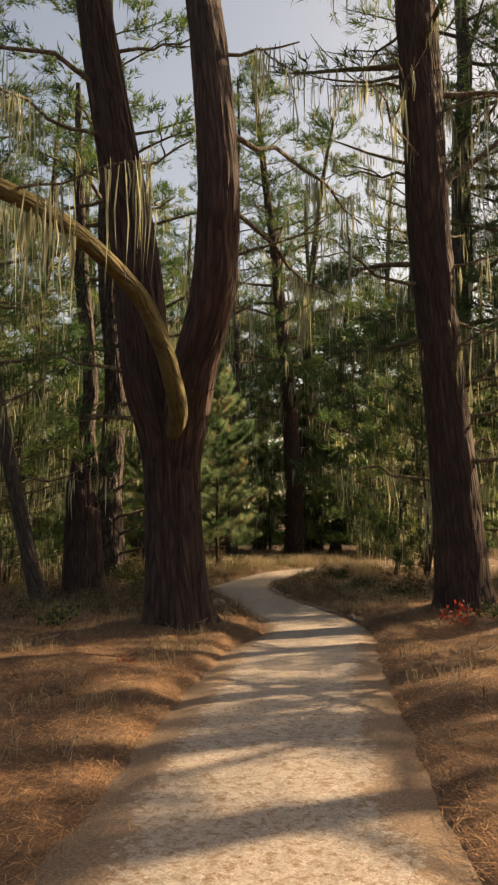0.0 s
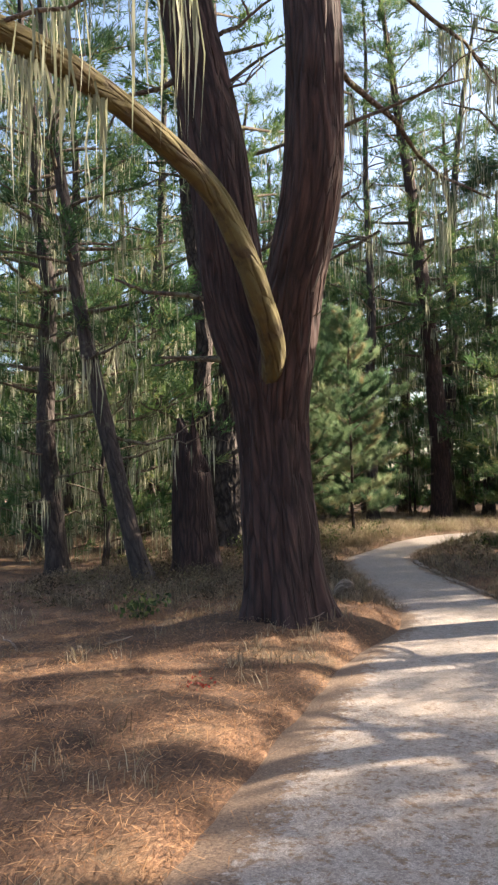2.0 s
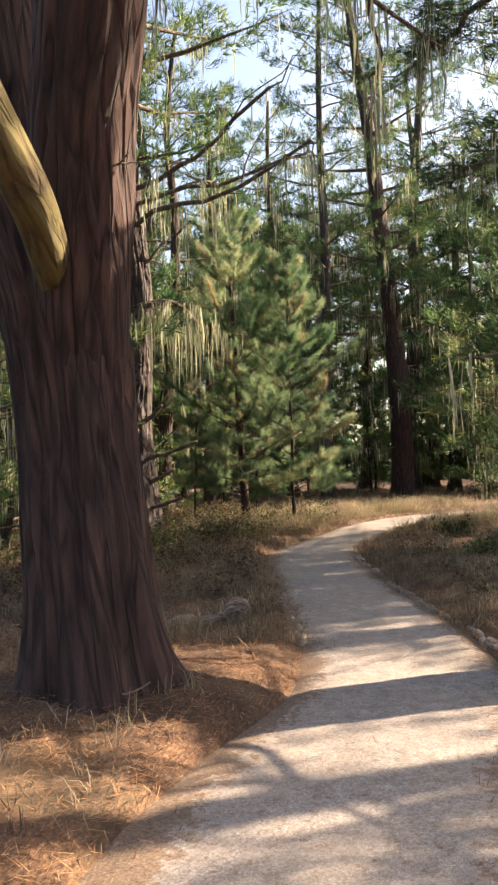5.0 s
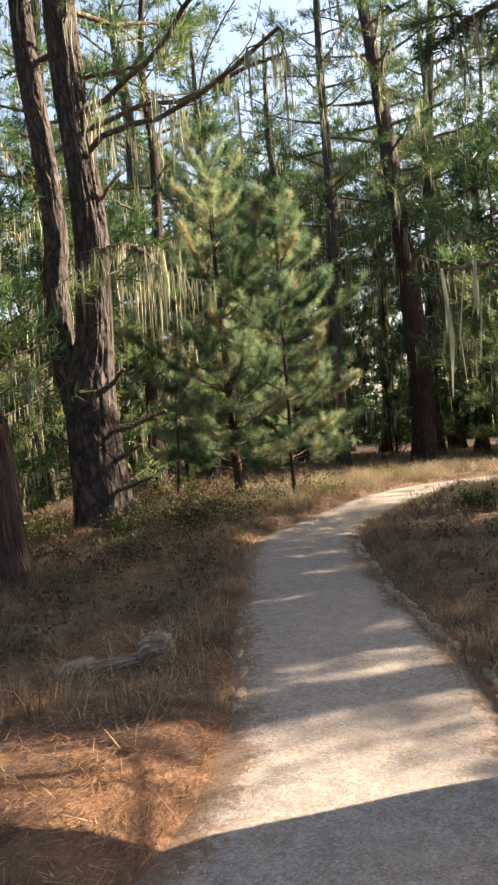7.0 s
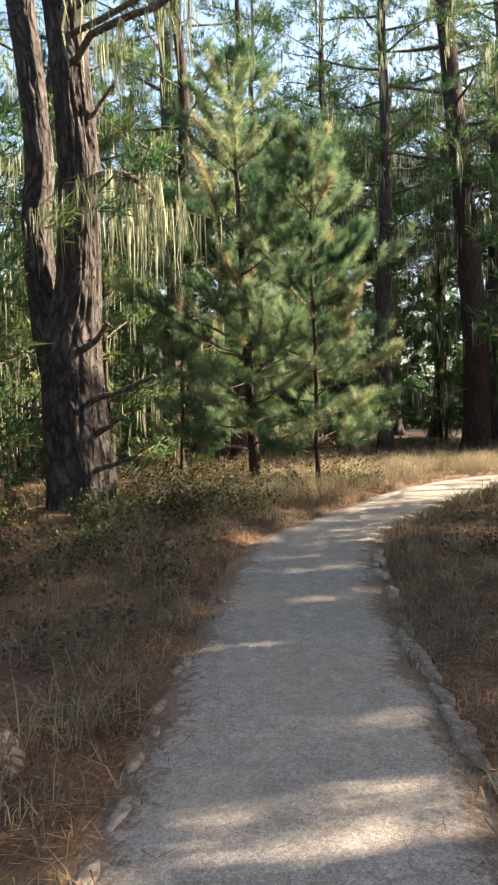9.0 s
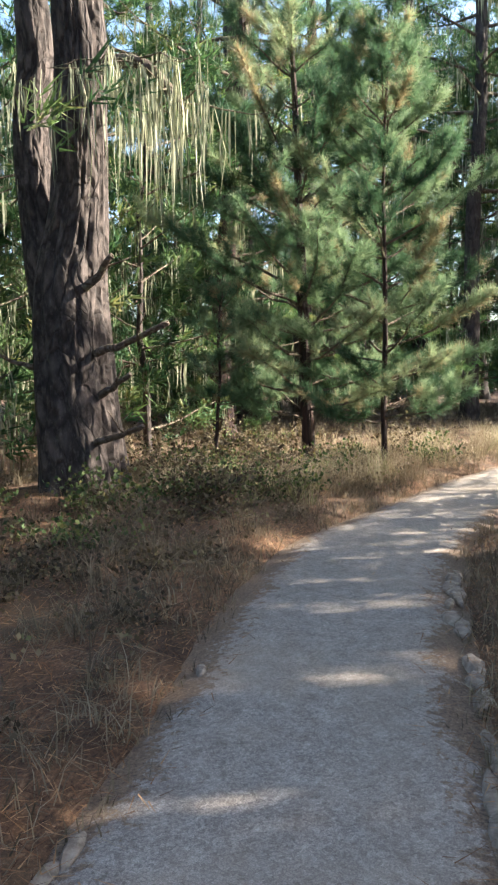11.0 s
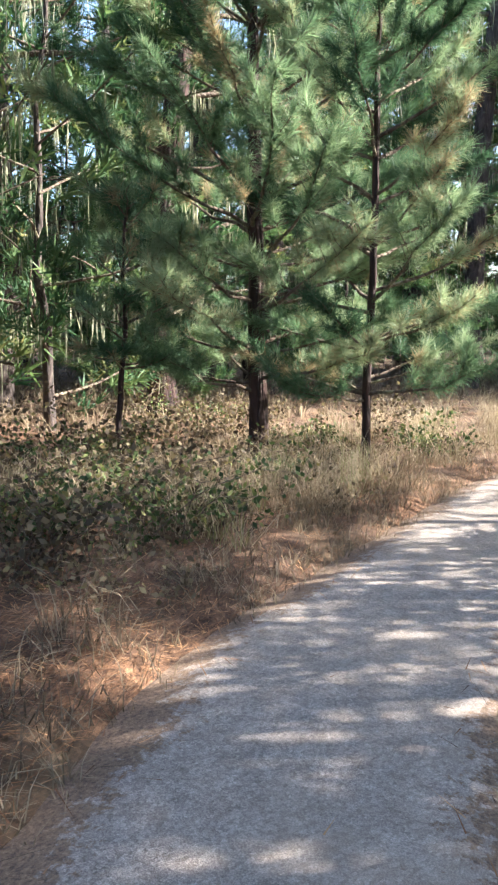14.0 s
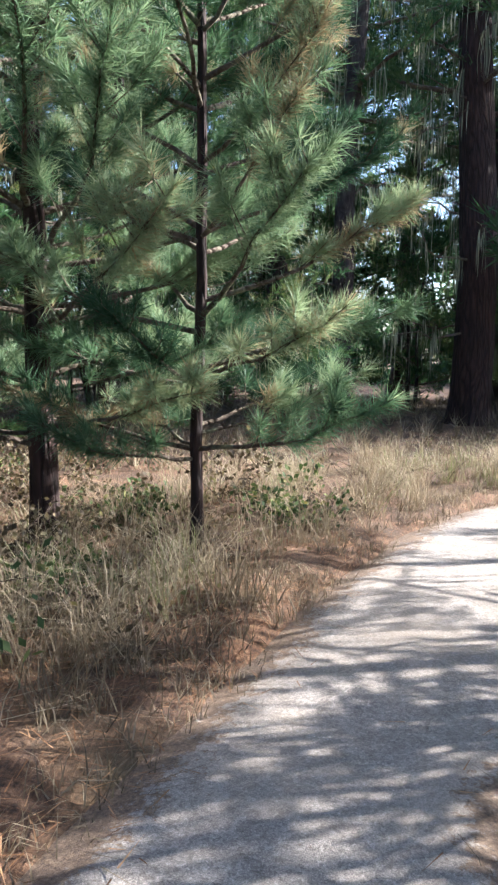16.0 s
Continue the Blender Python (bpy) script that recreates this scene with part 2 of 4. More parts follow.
def tube(path, radii, seg=10, relief=0.0, flare=0.0, seed=0, furrows=9):
    """A tapered limb along a path; relief gives the furrowed bark, flare the roots' swelling at its foot."""
    path, radii = np.asarray(path, float), np.asarray(radii, float)
    n = len(path)
    tang = unit(np.gradient(path, axis=0))
    ref = np.array([0.0, 0.0, 1.0]) if abs(tang[0][2]) < 0.8 else np.array([0.0, 1.0, 0.0])
    u = unit(np.cross(tang, ref))
    w = np.cross(tang, u)
    ang = np.linspace(0, 2 * math.pi, seg, endpoint=False)
    dist = np.concatenate([[0], np.cumsum(np.linalg.norm(np.diff(path, axis=0), axis=1))])
    rad = np.repeat(radii[:, None], seg, 1)
    if relief or flare:
        rng = np.random.RandomState(seed)
        ph = rng.rand(6) * 6.28
        for i in range(n):
            if flare:
                rad[i] *= 1 + flare * math.exp(-dist[i] / 0.30) * (0.62 + 0.38 * np.cos(ang * 5 + ph[0]))
            if relief:
                for j, a in enumerate(ang):
                    q = Vector((math.cos(a) * furrows * 0.35 + seed * 7.3, math.sin(a) * furrows * 0.35, dist[i] * 0.5))
                    f = noise.noise(q) + 0.6 * noise.noise(q * 2.3)
                    rad[i, j] += relief * (0.9 - 2.6 * max(0.0, 0.22 - abs(f)) / 0.22 * 0.6) + 0.4 * relief * noise.noise(Vector((a * 2, dist[i] * 2, seed)))
    v = path[:, None] + rad[..., None] * (np.cos(ang)[None, :, None] * u[:, None] + np.sin(ang)[None, :, None] * w[:, None])
    idx = np.arange(n * seg).reshape(n, seg)
    a, b = idx[:-1], idx[1:]
    faces = np.stack([a, np.roll(a, -1, 1), np.roll(b, -1, 1), b], -1).reshape(-1, 4)
    verts = v.reshape(-1, 3)
    tip = len(verts)
    verts = np.vstack([verts, path[-1] + tang[-1] * radii[-1] * 0.6])
    last = idx[-1]
    cap = np.stack([last, np.roll(last, -1), np.full(seg, tip), np.full(seg, tip)], -1)
    girth_ = float(radii.mean())
    rest = np.stack([np.tile(np.cos(ang) * girth_, n), np.tile(np.sin(ang) * girth_, n), np.repeat(dist, seg)], 1) + path[0] * 1.7
    rest = np.vstack([rest, rest[-1:]])
    return verts, np.vstack([faces, cap]), rest


def joined(pieces):
    vs, fs, rs, n = [], [], [], 0
    for v, f, r in pieces:
        vs.append(v)
        fs.append(f + n)
        rs.append(r)
        n += len(v)
    return np.vstack(vs), np.vstack(fs), np.vstack(rs)


def quads(name, pieces, mat):
    v, f, r = joined(pieces)
    me = bpy.data.meshes.new(name)
    me.from_pydata(v.tolist(), [], [tuple(dict.fromkeys(q)) for q in f.tolist()])
    me.attributes.new("rest", "FLOAT_VECTOR", "POINT").data.foreach_set("vector", np.asarray(r, np.float32).ravel())
    me.materials.append(mat)
    me.polygons.foreach_set("use_smooth", np.full(len(me.polygons), True))
    me.update()
    return me


def tufts(rng, centres, axes, count, length, width, spread, tints, along=0.0):
    """Needles in tufts: thin triangles that fan out from twig ends."""
    n = len(centres)
    c, a = np.repeat(centres, count, 0), np.repeat(unit(axes), count, 0)
    t = np.repeat(tints, count) + rng.randn(n * count) * 0.05
    d = unit(a + rng.randn(n * count, 3) * spread)
    root = c - a * (rng.rand(n * count, 1) * along)
    side = unit(np.cross(d, rng.randn(n * count, 3))) * (width * (0.7 + 0.6 * rng.rand(n * count, 1)))
    tip = root + d * (length * (0.6 + 0.6 * rng.rand(n * count, 1)))
    low = root + d * length * 0.12
    return np.stack([low - side * 0.5, low + side * 0.5, tip], 1), np.clip(t, 0, 1)


def strands(rng, roots, length, width, tints):
    """Hanging lichen: thin ribbons that taper and sway a little."""
    n = len(roots)
    ang = rng.rand(n) * math.pi
    side = np.stack([np.cos(ang), np.sin(ang), np.zeros(n)], 1) * (width * (0.4 + rng.rand(n, 1)))
    ln = (length * (0.35 + 1.1 * rng.rand(n) ** 2.5))[:, None]
    sway = np.concatenate([rng.randn(n, 2) * 0.05, np.zeros((n, 1))], 1) * ln
    mid = roots + sway + np.array([0, 0, -0.5]) * ln
    end = roots + sway * 0.4 + np.array([0, 0, -1.0]) * ln
    t1 = np.stack([roots - side * 0.3, roots + side * 0.3, mid + side * 0.5], 1)
    t2 = np.stack([roots - side * 0.3, mid + side * 0.5, mid - side * 0.5], 1)
    t3 = np.stack([mid - side * 0.5, mid + side * 0.5, end], 1)
    return np.concatenate([t1, t2, t3]), np.tile(tints, 3)


def lichen_on(rng, branches, per_metre, length, width, bunch=7):
    """Bunches of lichen strands along the lower sides of branches (paths)."""
    roots = []
    for p in branches:
        d = np.linalg.norm(np.diff(p, axis=0), axis=1).sum()
        for _ in range(max(1, int(d * per_metre))):
            u = rng.rand() * (len(p) - 1.001)
            i = int(u)
            q = p[i] + (p[i + 1] - p[i]) * (u - i)
            dirn = p[i + 1] - p[i]
            k = rng.randint(2, bunch + 1)
            roots.append(q + dirn * (rng.rand(k, 1) - 0.5) * 0.9 + rng.randn(k, 3) * 0.025)
    roots = np.vstack(roots)
    return strands(rng, roots, length, width, rng.rand(len(roots)))


def thing(name, x, y, z, label, category, group="", kind=""):
    ob = new(name)
    ob.matrix_basis = pose(x, y, z)
    return tagged(ob, label, category, group, kind)


# ---- ground and trail ----
LEFT = spline([(-1.2, -6), (-1.0, 0), (-0.86, 3.8), (-0.6, 7), (-0.2, 10.1), (0.2, 11.6), (0.18, 13.0), (-0.06, 14.4), (-0.33, 16), (-0.8, 19.3), (-0.86, 20.7), (-0.65, 21.7), (-0.33, 23.3), (0.1, 25.3), (0.96, 27.6), (2.4, 29.3), (5.0, 31.0), (9.0, 32.5)], 220)
RIGHT = spline([(0.9, -6), (0.9, 0), (0.95, 3.8), (1.15, 6.5), (1.45, 9.5), (1.72, 11.6), (1.68, 13.0), (1.38, 14.6), (1.10, 15.9), (0.64, 18.5), (0.52, 20.2), (0.70, 22), (1.07, 23.3), (1.55, 24.9), (2.3, 26.6), (3.6, 28.0), (5.8, 29.2), (9.4, 30.5)], 220)
MIDDLE = (LEFT + RIGHT) / 2
HALF = np.linalg.norm(RIGHT - LEFT, axis=1) / 2


def off_trail(x, y):
    """Metres outside the trail's edge; negative within."""
    d = np.hypot(MIDDLE[:, 0] - x, MIDDLE[:, 1] - y)
    i = int(np.argmin(d))
    return d[i] - HALF[i]


def bumpy(x, y, s, seed=0.0):
    return noise.noise(Vector((x * s, y * s, seed)))


MOUNDS = [(-1.05, 11.4, 1.2, 0.20), (3.3, 12.7, 1.5, 0.24), (-3.75, 21.4, 1.6, 0.20), (-2.2, 8.6, 1.6, 0.12), (3.0, 7.5, 1.2, 0.08)]


def land(x, y):
    d = off_trail(x, y)
    if d < -0.35:
        return -0.08
    s = min(1.0, max(0.0, (d + 0.22) / 0.5))
    s = s * s * (3 - 2 * s)
    h = 0.05 + 0.045 * bumpy(x, y, 0.6, 2) + 0.04 * bumpy(x, y, 1.7, 5) + 0.03 * bumpy(x, y, 4.3, 8) + 0.018 * bumpy(x, y, 9.5, 9)
    h += sum(a * math.exp(-((x - mx) ** 2 + (y - my) ** 2) / (r * r)) for mx, my, r, a in MOUNDS)
    return -0.08 + s * (h + 0.08)


def grid_line(lo, hi, step, far, grow=1.35):
    near = list(np.arange(lo, hi + step / 2, step))
    out, s, p = [], step, hi
    while p < hi + far:
        s *= grow
        p += s
        out.append(p)
    back_ = [lo + hi - q for q in reversed(out)]
    return np.array(back_ + near + out)


gx, gy = grid_line(-5, 5, 0.13, 900), grid_line(2, 29, 0.14, 900)
gv = [(x, y, land(x, y)) for y in gy for x in gx]
gi = np.arange(len(gx) * len(gy)).reshape(len(gy), len(gx))
gf = np.stack([gi[:-1, :-1], gi[:-1, 1:], gi[1:, 1:], gi[1:, :-1]], -1).reshape(-1, 4)
tagged(new("ground", mesh_of("ground", gv, gf, GROUND, smooth=True)), "forest floor covered in brown fallen pine needles", "ground", kind="structure")

tv, te = [], []
ACROSS = np.linspace(-1.22, 1.22, 25)
for i in range(len(MIDDLE)):
    for s in ACROSS:
        q = MIDDLE[i] + (RIGHT[i] - LEFT[i]) / 2 * s
        z = 0.012 * bumpy(q[0], q[1], 1.5, 3) + 0.006 * bumpy(q[0], q[1], 6, 4) + 0.02 - 0.03 * max(0.0, abs(s) - 0.8) * 4
        tv.append((q[0], q[1], z))
        te.append(max(0.0, (abs(s) - 0.62) / 0.5 + 0.35 * bumpy(q[0], q[1], 2.2, 11)) + 0.32 * min(1.0, max(0.0, (14 - q[1]) / 7)))
ti = np.arange(len(tv)).reshape(len(MIDDLE), len(ACROSS))
tf = np.stack([ti[:-1, :-1], ti[:-1, 1:], ti[1:, 1:], ti[1:, :-1]], -1).reshape(-1, 4)
tagged(new("trail", mesh_of("trail", tv, tf, TRAIL, te, True, "edge")), "winding footpath of pale compacted granite grit", "path", kind="structure")


# ---- trees ----
def limb_path(rng, start, direction, length, rise=0.1, wobble=0.08, n=7):
    d = unit(np.asarray(direction, float))
    t = np.linspace(0, 1, n)[:, None]
    p = np.asarray(start) + d * length * t + np.array([0, 0, 1.0]) * rise * length * t ** 2
    bend = np.cumsum(rng.randn(n, 3) * wobble * length / n, 0)
    return p + bend - bend[0]


def pine_crown(rng, stem, z0, z1, reach, limbs, clumps, needle, width, count, droop=-0.05, spread=0.55, bias=0.0):
    """Limbs with foliage clumps along a stem (x, y, z, r columns), between two heights. Returns limb tubes, limb paths, needle triangles and tints."""
    tubes, paths, cs, axs, tn = [], [], [], [], []
    for i in range(limbs):
        z = z0 + (z1 - z0) * ((i + rng.rand()) / limbs)
        k = int(np.clip(np.searchsorted(stem[:, 2], z), 0, len(stem) - 1))
        a = i * 2.4 + rng.rand() * 0.9
        f = (z - z0) / (z1 - z0)
        ln = reach * (0.35 + 0.65 * math.sin(math.pi * min(1, 0.25 + 0.72 * f))) * (0.7 + 0.5 * rng.rand())
        p = limb_path(rng, (stem[k, 0], stem[k, 1], z), (math.cos(a), math.sin(a), 0.15 + 0.35 * f + droop), ln, 0.12 + droop, n=6)
        r = max(0.018, min(0.4 * stem[k, 3], 0.022 * ln + 0.01))
        tubes.append(tube(p, np.linspace(r, 0.006, len(p)), 4))
        paths.append(p)
        for _ in range(clumps):
            u = (0.35 + 0.65 * rng.rand() ** 0.7) * (len(p) - 1.001)
            j = int(u)
            q = p[j] + (p[j + 1] - p[j]) * (u - j)
            m = rng.randint(5, 9)
            centre = q + rng.randn(3) * np.array([0.22, 0.22, 0.12]) * ln * 0.45
            pts = centre + rng.randn(m, 3) * np.array([0.24, 0.24, 0.13]) * (0.45 + needle * 1.2)
            cs.append(pts)
            axs.append(unit(p[j + 1] - p[j]) * 0.6 + unit(pts - q) * 0.5 + np.array([0, 0, 0.35]))
            tn.append(np.clip(rng.rand() * 0.7 + 0.15 + bias + rng.randn(m) * 0.1, 0, 1))
    tri, tint = tufts(rng, np.vstack(cs), np.vstack(axs), count, needle, width, spread, np.concatenate(tn), needle * 0.8)
    return tubes, paths, tri, tint


def dead_limbs(rng, stem, z0, z1, n, length):
    tubes, paths = [], []
    for i in range(n):
        z = z0 + (z1 - z0) * (i + rng.rand()) / n
        k = int(np.clip(np.searchsorted(stem[:, 2], z), 0, len(stem) - 1))
        a = rng.rand() * 6.28
        ln = length * (0.4 + 0.8 * rng.rand())
        p = limb_path(rng, (stem[k, 0], stem[k, 1], z), (math.cos(a), math.sin(a), 0.1), ln, rng.rand() * 0.3 - 0.1, 0.25)
        tubes.append(tube(p, np.linspace(0.035, 0.008, len(p)), 5))
        paths.append(p)
        if rng.rand() < 0.7:
            q = limb_path(rng, p[3], (math.cos(a + 0.8), math.sin(a + 0.8), 0.2), ln * 0.5, 0.1, 0.2)
            tubes.append(tube(q, np.linspace(0.018, 0.005, len(q)), 4))
            paths.append(q)
    return tubes, paths


def tall_pine(seed, x, y, height, radius, bend, z0, label, bark=BARK_FAR, limbs=26, clumps=7, dead=10, extra=(), seg=14, relief=0.02, points=None, reach=3.2, group="pines of the wood", lichen=1.6):
    """A forest pine: bare trunk with dead, lichen-hung limbs below and a ragged crown above."""
    rng = np.random.RandomState(seed)
    ob = thing("pine_tree", x, y, 0.0, label, "tree", group)
    if points is None:
        h = np.linspace(0.0, height, 9)
        sway = np.cumsum(rng.randn(9, 2) * 0.12, 0)
        points = [(bend[0] * (q / height) ** 1.3 + sway[i, 0] - sway[0, 0], bend[1] * (q / height) ** 1.3 + sway[i, 1] - sway[0, 1], q, radius * (1 - 0.85 * (q / height) ** 1.2)) for i, q in enumerate(h)]
    stem = spline(points, 30 if seg < 20 else 110)
    part(ob, "trunk", quads("trunk", [tube(stem[:, :3], stem[:, 3], seg, relief, 0.5, seed, 10)], bark))
    tubes, paths, tri, tint = pine_crown(rng, stem, z0, height, reach, limbs, clumps, 0.26, 0.024, 9)
    dt, dp = dead_limbs(rng, stem, 1.6, z0 + 2, dead, 2.2)
    for start, way, ln, r in extra:
        p = limb_path(rng, start, way, ln, 0.1, 0.2)
        part(ob, "branch", quads("branch", [tube(p, np.linspace(r, r * 0.35, 7), 8)], TWIG))
        dp += [p, p]
    part(ob, "limbs", quads("limbs", tubes + dt, TWIG))
    part(ob, "crown", soup("crown", tri, NEEDLES_SHADED, tint))
    lt, ln = lichen_on(rng, dp + paths[:limbs // 2], lichen * 1.3, 0.75, 0.024)
    part(ob, "lichen", soup("lichen", lt, LICHEN, ln), "pale hanging lace lichen")
    return ob


def young_pine(seed, x, y, height, reach, label, dense=1.0, needle=0.15, width=0.008, count=22, lean=(0, 0), mat=NEEDLES, group="young pines", first=0.7, girth=0.05):
    """A bushy young pine with whorls of upswept branches and long needles."""
    rng = np.random.RandomState(seed)
    ob = thing("young_pine", x, y, land(x, y) - 0.05, label, "tree", group)
    h = np.linspace(0, height, 24)
    wob = np.cumsum(rng.randn(24, 2) * 0.012, 0)
    stem = np.stack([lean[0] * (h / height) + wob[:, 0], lean[1] * (h / height) + wob[:, 1], h, girth * (height / 6) * (1 - 0.93 * h / height) + 0.006], 1)
    part(ob, "trunk", quads("trunk", [tube(stem[:, :3], stem[:, 3], 10, 0.006, 0.3, seed)], BARK))
    tubes, cs, axs, tn = [], [], [], []
    z = first
    while z < height - 0.15:
        f = (z - first) / (height - first)
        nb = rng.randint(4, 7)
        a0 = rng.rand() * 6.28
        for b in range(nb):
            a = a0 + b * 6.28 / nb + rng.randn() * 0.2
            k = int(np.clip(np.searchsorted(h, z), 0, 23))
            ln = reach * (1 - f) ** 0.7 * (0.65 + 0.5 * rng.rand()) * (0.62 + 0.38 * min(1, f * 4)) + 0.18
            p = limb_path(rng, (stem[k, 0], stem[k, 1], z + rng.randn() * 0.06), (math.cos(a), math.sin(a), 0.12 + 0.75 * f), ln, 0.16, 0.12, 8)
            tubes.append(tube(p, np.linspace(0.008 + 0.008 * ln, 0.003, 8), 5))
            mood = np.clip(0.42 + rng.randn() * 0.34, 0.0, 0.92)
            twigs = [p]
            for s in range(int(3 + ln * 5)):
                u = (0.25 + 0.75 * rng.rand()) * 6.99
                j = int(u)
                q = p[j] + (p[j + 1] - p[j]) * (u - j)
                sgn = 1 if s % 2 else -1
                dv = unit(p[j + 1] - p[j]) + sgn * 0.9 * np.array([-math.sin(a), math.cos(a), 0]) + np.array([0, 0, 0.3 + 0.2 * rng.randn()])
                w = limb_path(rng, q, dv, (0.16 + 0.25 * ln * rng.rand()) * (1.1 - 0.08 * u), 0.2, 0.1, 5)
                tubes.append(tube(w[::2], np.linspace(0.005, 0.002, 3), 3))
                twigs.append(w)
            for w in twigs:
                m = max(3, int(np.linalg.norm(w[-1] - w[0]) / 0.085 * dense))
                us = (0.5 + 0.5 * (np.arange(m) + 1) / m) * (len(w) - 1.001)
                j = us.astype(int)
                c = w[j] + (w[np.minimum(j + 1, len(w) - 1)] - w[j]) * (us - j)[:, None]
                cs.append(c)
                axs.append(w[np.minimum(j + 1, len(w) - 1)] - w[j])
                inner = np.linalg.norm(w[0][:2] - p[0][:2]) < 0.4 * ln
                brown = 1.0 if rng.rand() < (0.13 if inner else 0.025) else 0.0
                tn.append(np.clip((mood + rng.randn(m) * 0.09) * (1 - brown), 0, 0.92) + brown * 0.98)
        z += (0.26 + 0.2 * rng.rand()) * (1.0 + 0.25 * (1 - f))
    part(ob, "branches", quads("branches", tubes, TWIG))
    tri, tint = tufts(rng, np.vstack(cs), np.vstack(axs), count, needle, width, 0.72, np.concatenate(tn), 0.07)
    part(ob, "foliage", soup("foliage", tri, mat, tint))
    return ob


# the forked pine with the mossy limb, beside the trail
def forked_pine():
    rng = np.random.RandomState(11)
    ob = thing("forked_pine_tree", -1.0, 11.3, 0.0, "large forked pine with furrowed reddish bark and one mossy limb", "tree")
    trunk = spline([(0.05, -0.2, 0.05, 0.45), (0.03, -0.27, 0.6, 0.39), (-0.03, -0.3, 1.69, 0.355), (-0.05, -0.38, 2.37, 0.36), (-0.15, -0.43, 2.84, 0.35), (-0.35, -0.47, 3.4, 0.31), (-0.45, -0.5, 4.13, 0.31), (-0.56, -0.55, 5.22, 0.29), (-0.9, -0.55, 7.06, 0.25), (-1.18, -0.5, 8.73, 0.22), (-1.5, -0.4, 11.24, 0.17), (-1.69, -0.3, 14.96, 0.05)], 170)
    stem = spline([(0.0, -0.30, 1.5, 0.12), (0.03, -0.36, 2.08, 0.24), (0.14, -0.64, 2.81, 0.285), (0.29, -0.97, 3.5, 0.28), (0.53, -1.4, 4.32, 0.265), (0.61, -1.65, 5.05, 0.25), (0.62, -1.75, 5.88, 0.235), (0.5, -1.6, 7.47, 0.22), (0.34, -1.1, 8.98, 0.2), (0.2, -0.9, 11.74, 0.14), (0.27, -0.6, 14.69, 0.04)], 140)
    part(ob, "trunk", quads("trunk", [tube(trunk[:, :3], trunk[:, 3], 72, 0.035, 0.55, 3, 13)], BARK))
    part(ob, "stem", quads("stem", [tube(stem[:, :3], stem[:, 3], 56, 0.022, 0, 8, 12)], BARK))
    limb = spline([(0.02, -0.72, 2.66, 0.10), (0.11, -1.22, 2.93, 0.115), (0.07, -1.67, 3.28, 0.11), (-0.03, -1.9, 3.64, 0.105), (-0.24, -2.15, 4.11, 0.1), (-0.58, -2.7, 4.42, 0.095), (-0.86, -3.3, 4.55, 0.09), (-1.08, -3.9, 4.55, 0.088), (-1.6, -4.5, 4.62, 0.08), (-2.5, -5.1, 4.75, 0.06), (-3.4, -5.6, 5.0, 0.02)], 70)
    part(ob, "limb", quads("limb", [tube(limb[:, :3], limb[:, 3], 22, 0.008, 0, 5, 6)], BARK_MOSS), "thick bent limb coated in ochre moss")
    tubes, paths = [], []
    # dead side branches, sparse and angled, seen against the sky
    for start, way, ln, r in (((-0.6, -0.55, 5.7), (1.0, -0.1, 0.35), 0.75, 0.022), ((-0.62, -0.55, 5.65), (0.8, 0.1, 0.55), 0.6, 0.016), ((-0.75, -0.55, 6.3), (1.0, 0.1, 0.35), 1.0, 0.03), ((-0.8, -0.55, 6.1), (-1.0, -0.3, -0.55), 1.2, 0.035),
                              ((-0.5, -0.5, 3.6), (-1.0, -0.3, 0.05), 1.0, 0.035), ((-0.35, -0.5, 2.9), (-1.0, -0.2, 0.02), 0.8, 0.045), ((0.6, -1.5, 4.75), (1.0, -0.1, 0.28), 1.6, 0.025), ((0.3, -0.95, 3.2), (1.0, -0.4, 0.1), 0.35, 0.012), ((-1.1, -0.5, 8.1), (1.0, 0, 0.3), 1.4, 0.03),
                              ((0.45, -1.5, 7.5), (1.0, 0.3, 0.3), 1.5, 0.03), ((-1.05, -0.5, 7.6), (-1.0, -0.5, 0.1), 2.4, 0.04), ((-0.85, -0.5, 6.7), (-0.8, -0.9, 0.1), 2.2, 0.035),
                              ((0.62, -1.7, 5.7), (0.35, 1.0, -0.02), 4.2, 0.04), ((0.55, -1.7, 6.5), (0.55, 1.0, -0.05), 4.6, 0.04), ((0.5, -1.6, 7.0), (0.05, 1.0, -0.05), 4.0, 0.035)):
        p = limb_path(rng, start, way, ln, 0.05, 0.22)
        tubes.append(tube(p, np.linspace(r, r * 0.35, 7), 6))
        paths.append(p)
        q = limb_path(rng, p[4], np.array(way) + rng.randn(3) * 0.6, ln * 0.5, 0.1, 0.2)
        tubes.append(tube(q, np.linspace(r * 0.5, r * 0.2, 7), 5))
        paths.append(q)
    for k in range(7):
        p = limb_path(rng, limb[48 + 3 * k, :3], (rng.randn() * 0.5 - 0.6, rng.randn() * 0.5, 0.3), 1.1, 0.1, 0.3)
        tubes.append(tube(p, np.linspace(0.018, 0.005, 7), 5))
        paths.append(p)
    for v in tubes:
        part(ob, "branch", quads("branch", [v], TWIG))
    ct, cp, tri, tint = pine_crown(rng, trunk, 9.5, 16, 3.0, 22, 7, 0.27, 0.034, 11)
    ct2, cp2, tri2, tint2 = pine_crown(rng, stem, 10.0, 16, 2.6, 16, 7, 0.27, 0.034, 11)
    part(ob, "branches", quads("branches", ct + ct2, TWIG))
    part(ob, "crown", soup("crown", np.concatenate([tri, tri2]), NEEDLES_SHADED, np.concatenate([tint, tint2])))
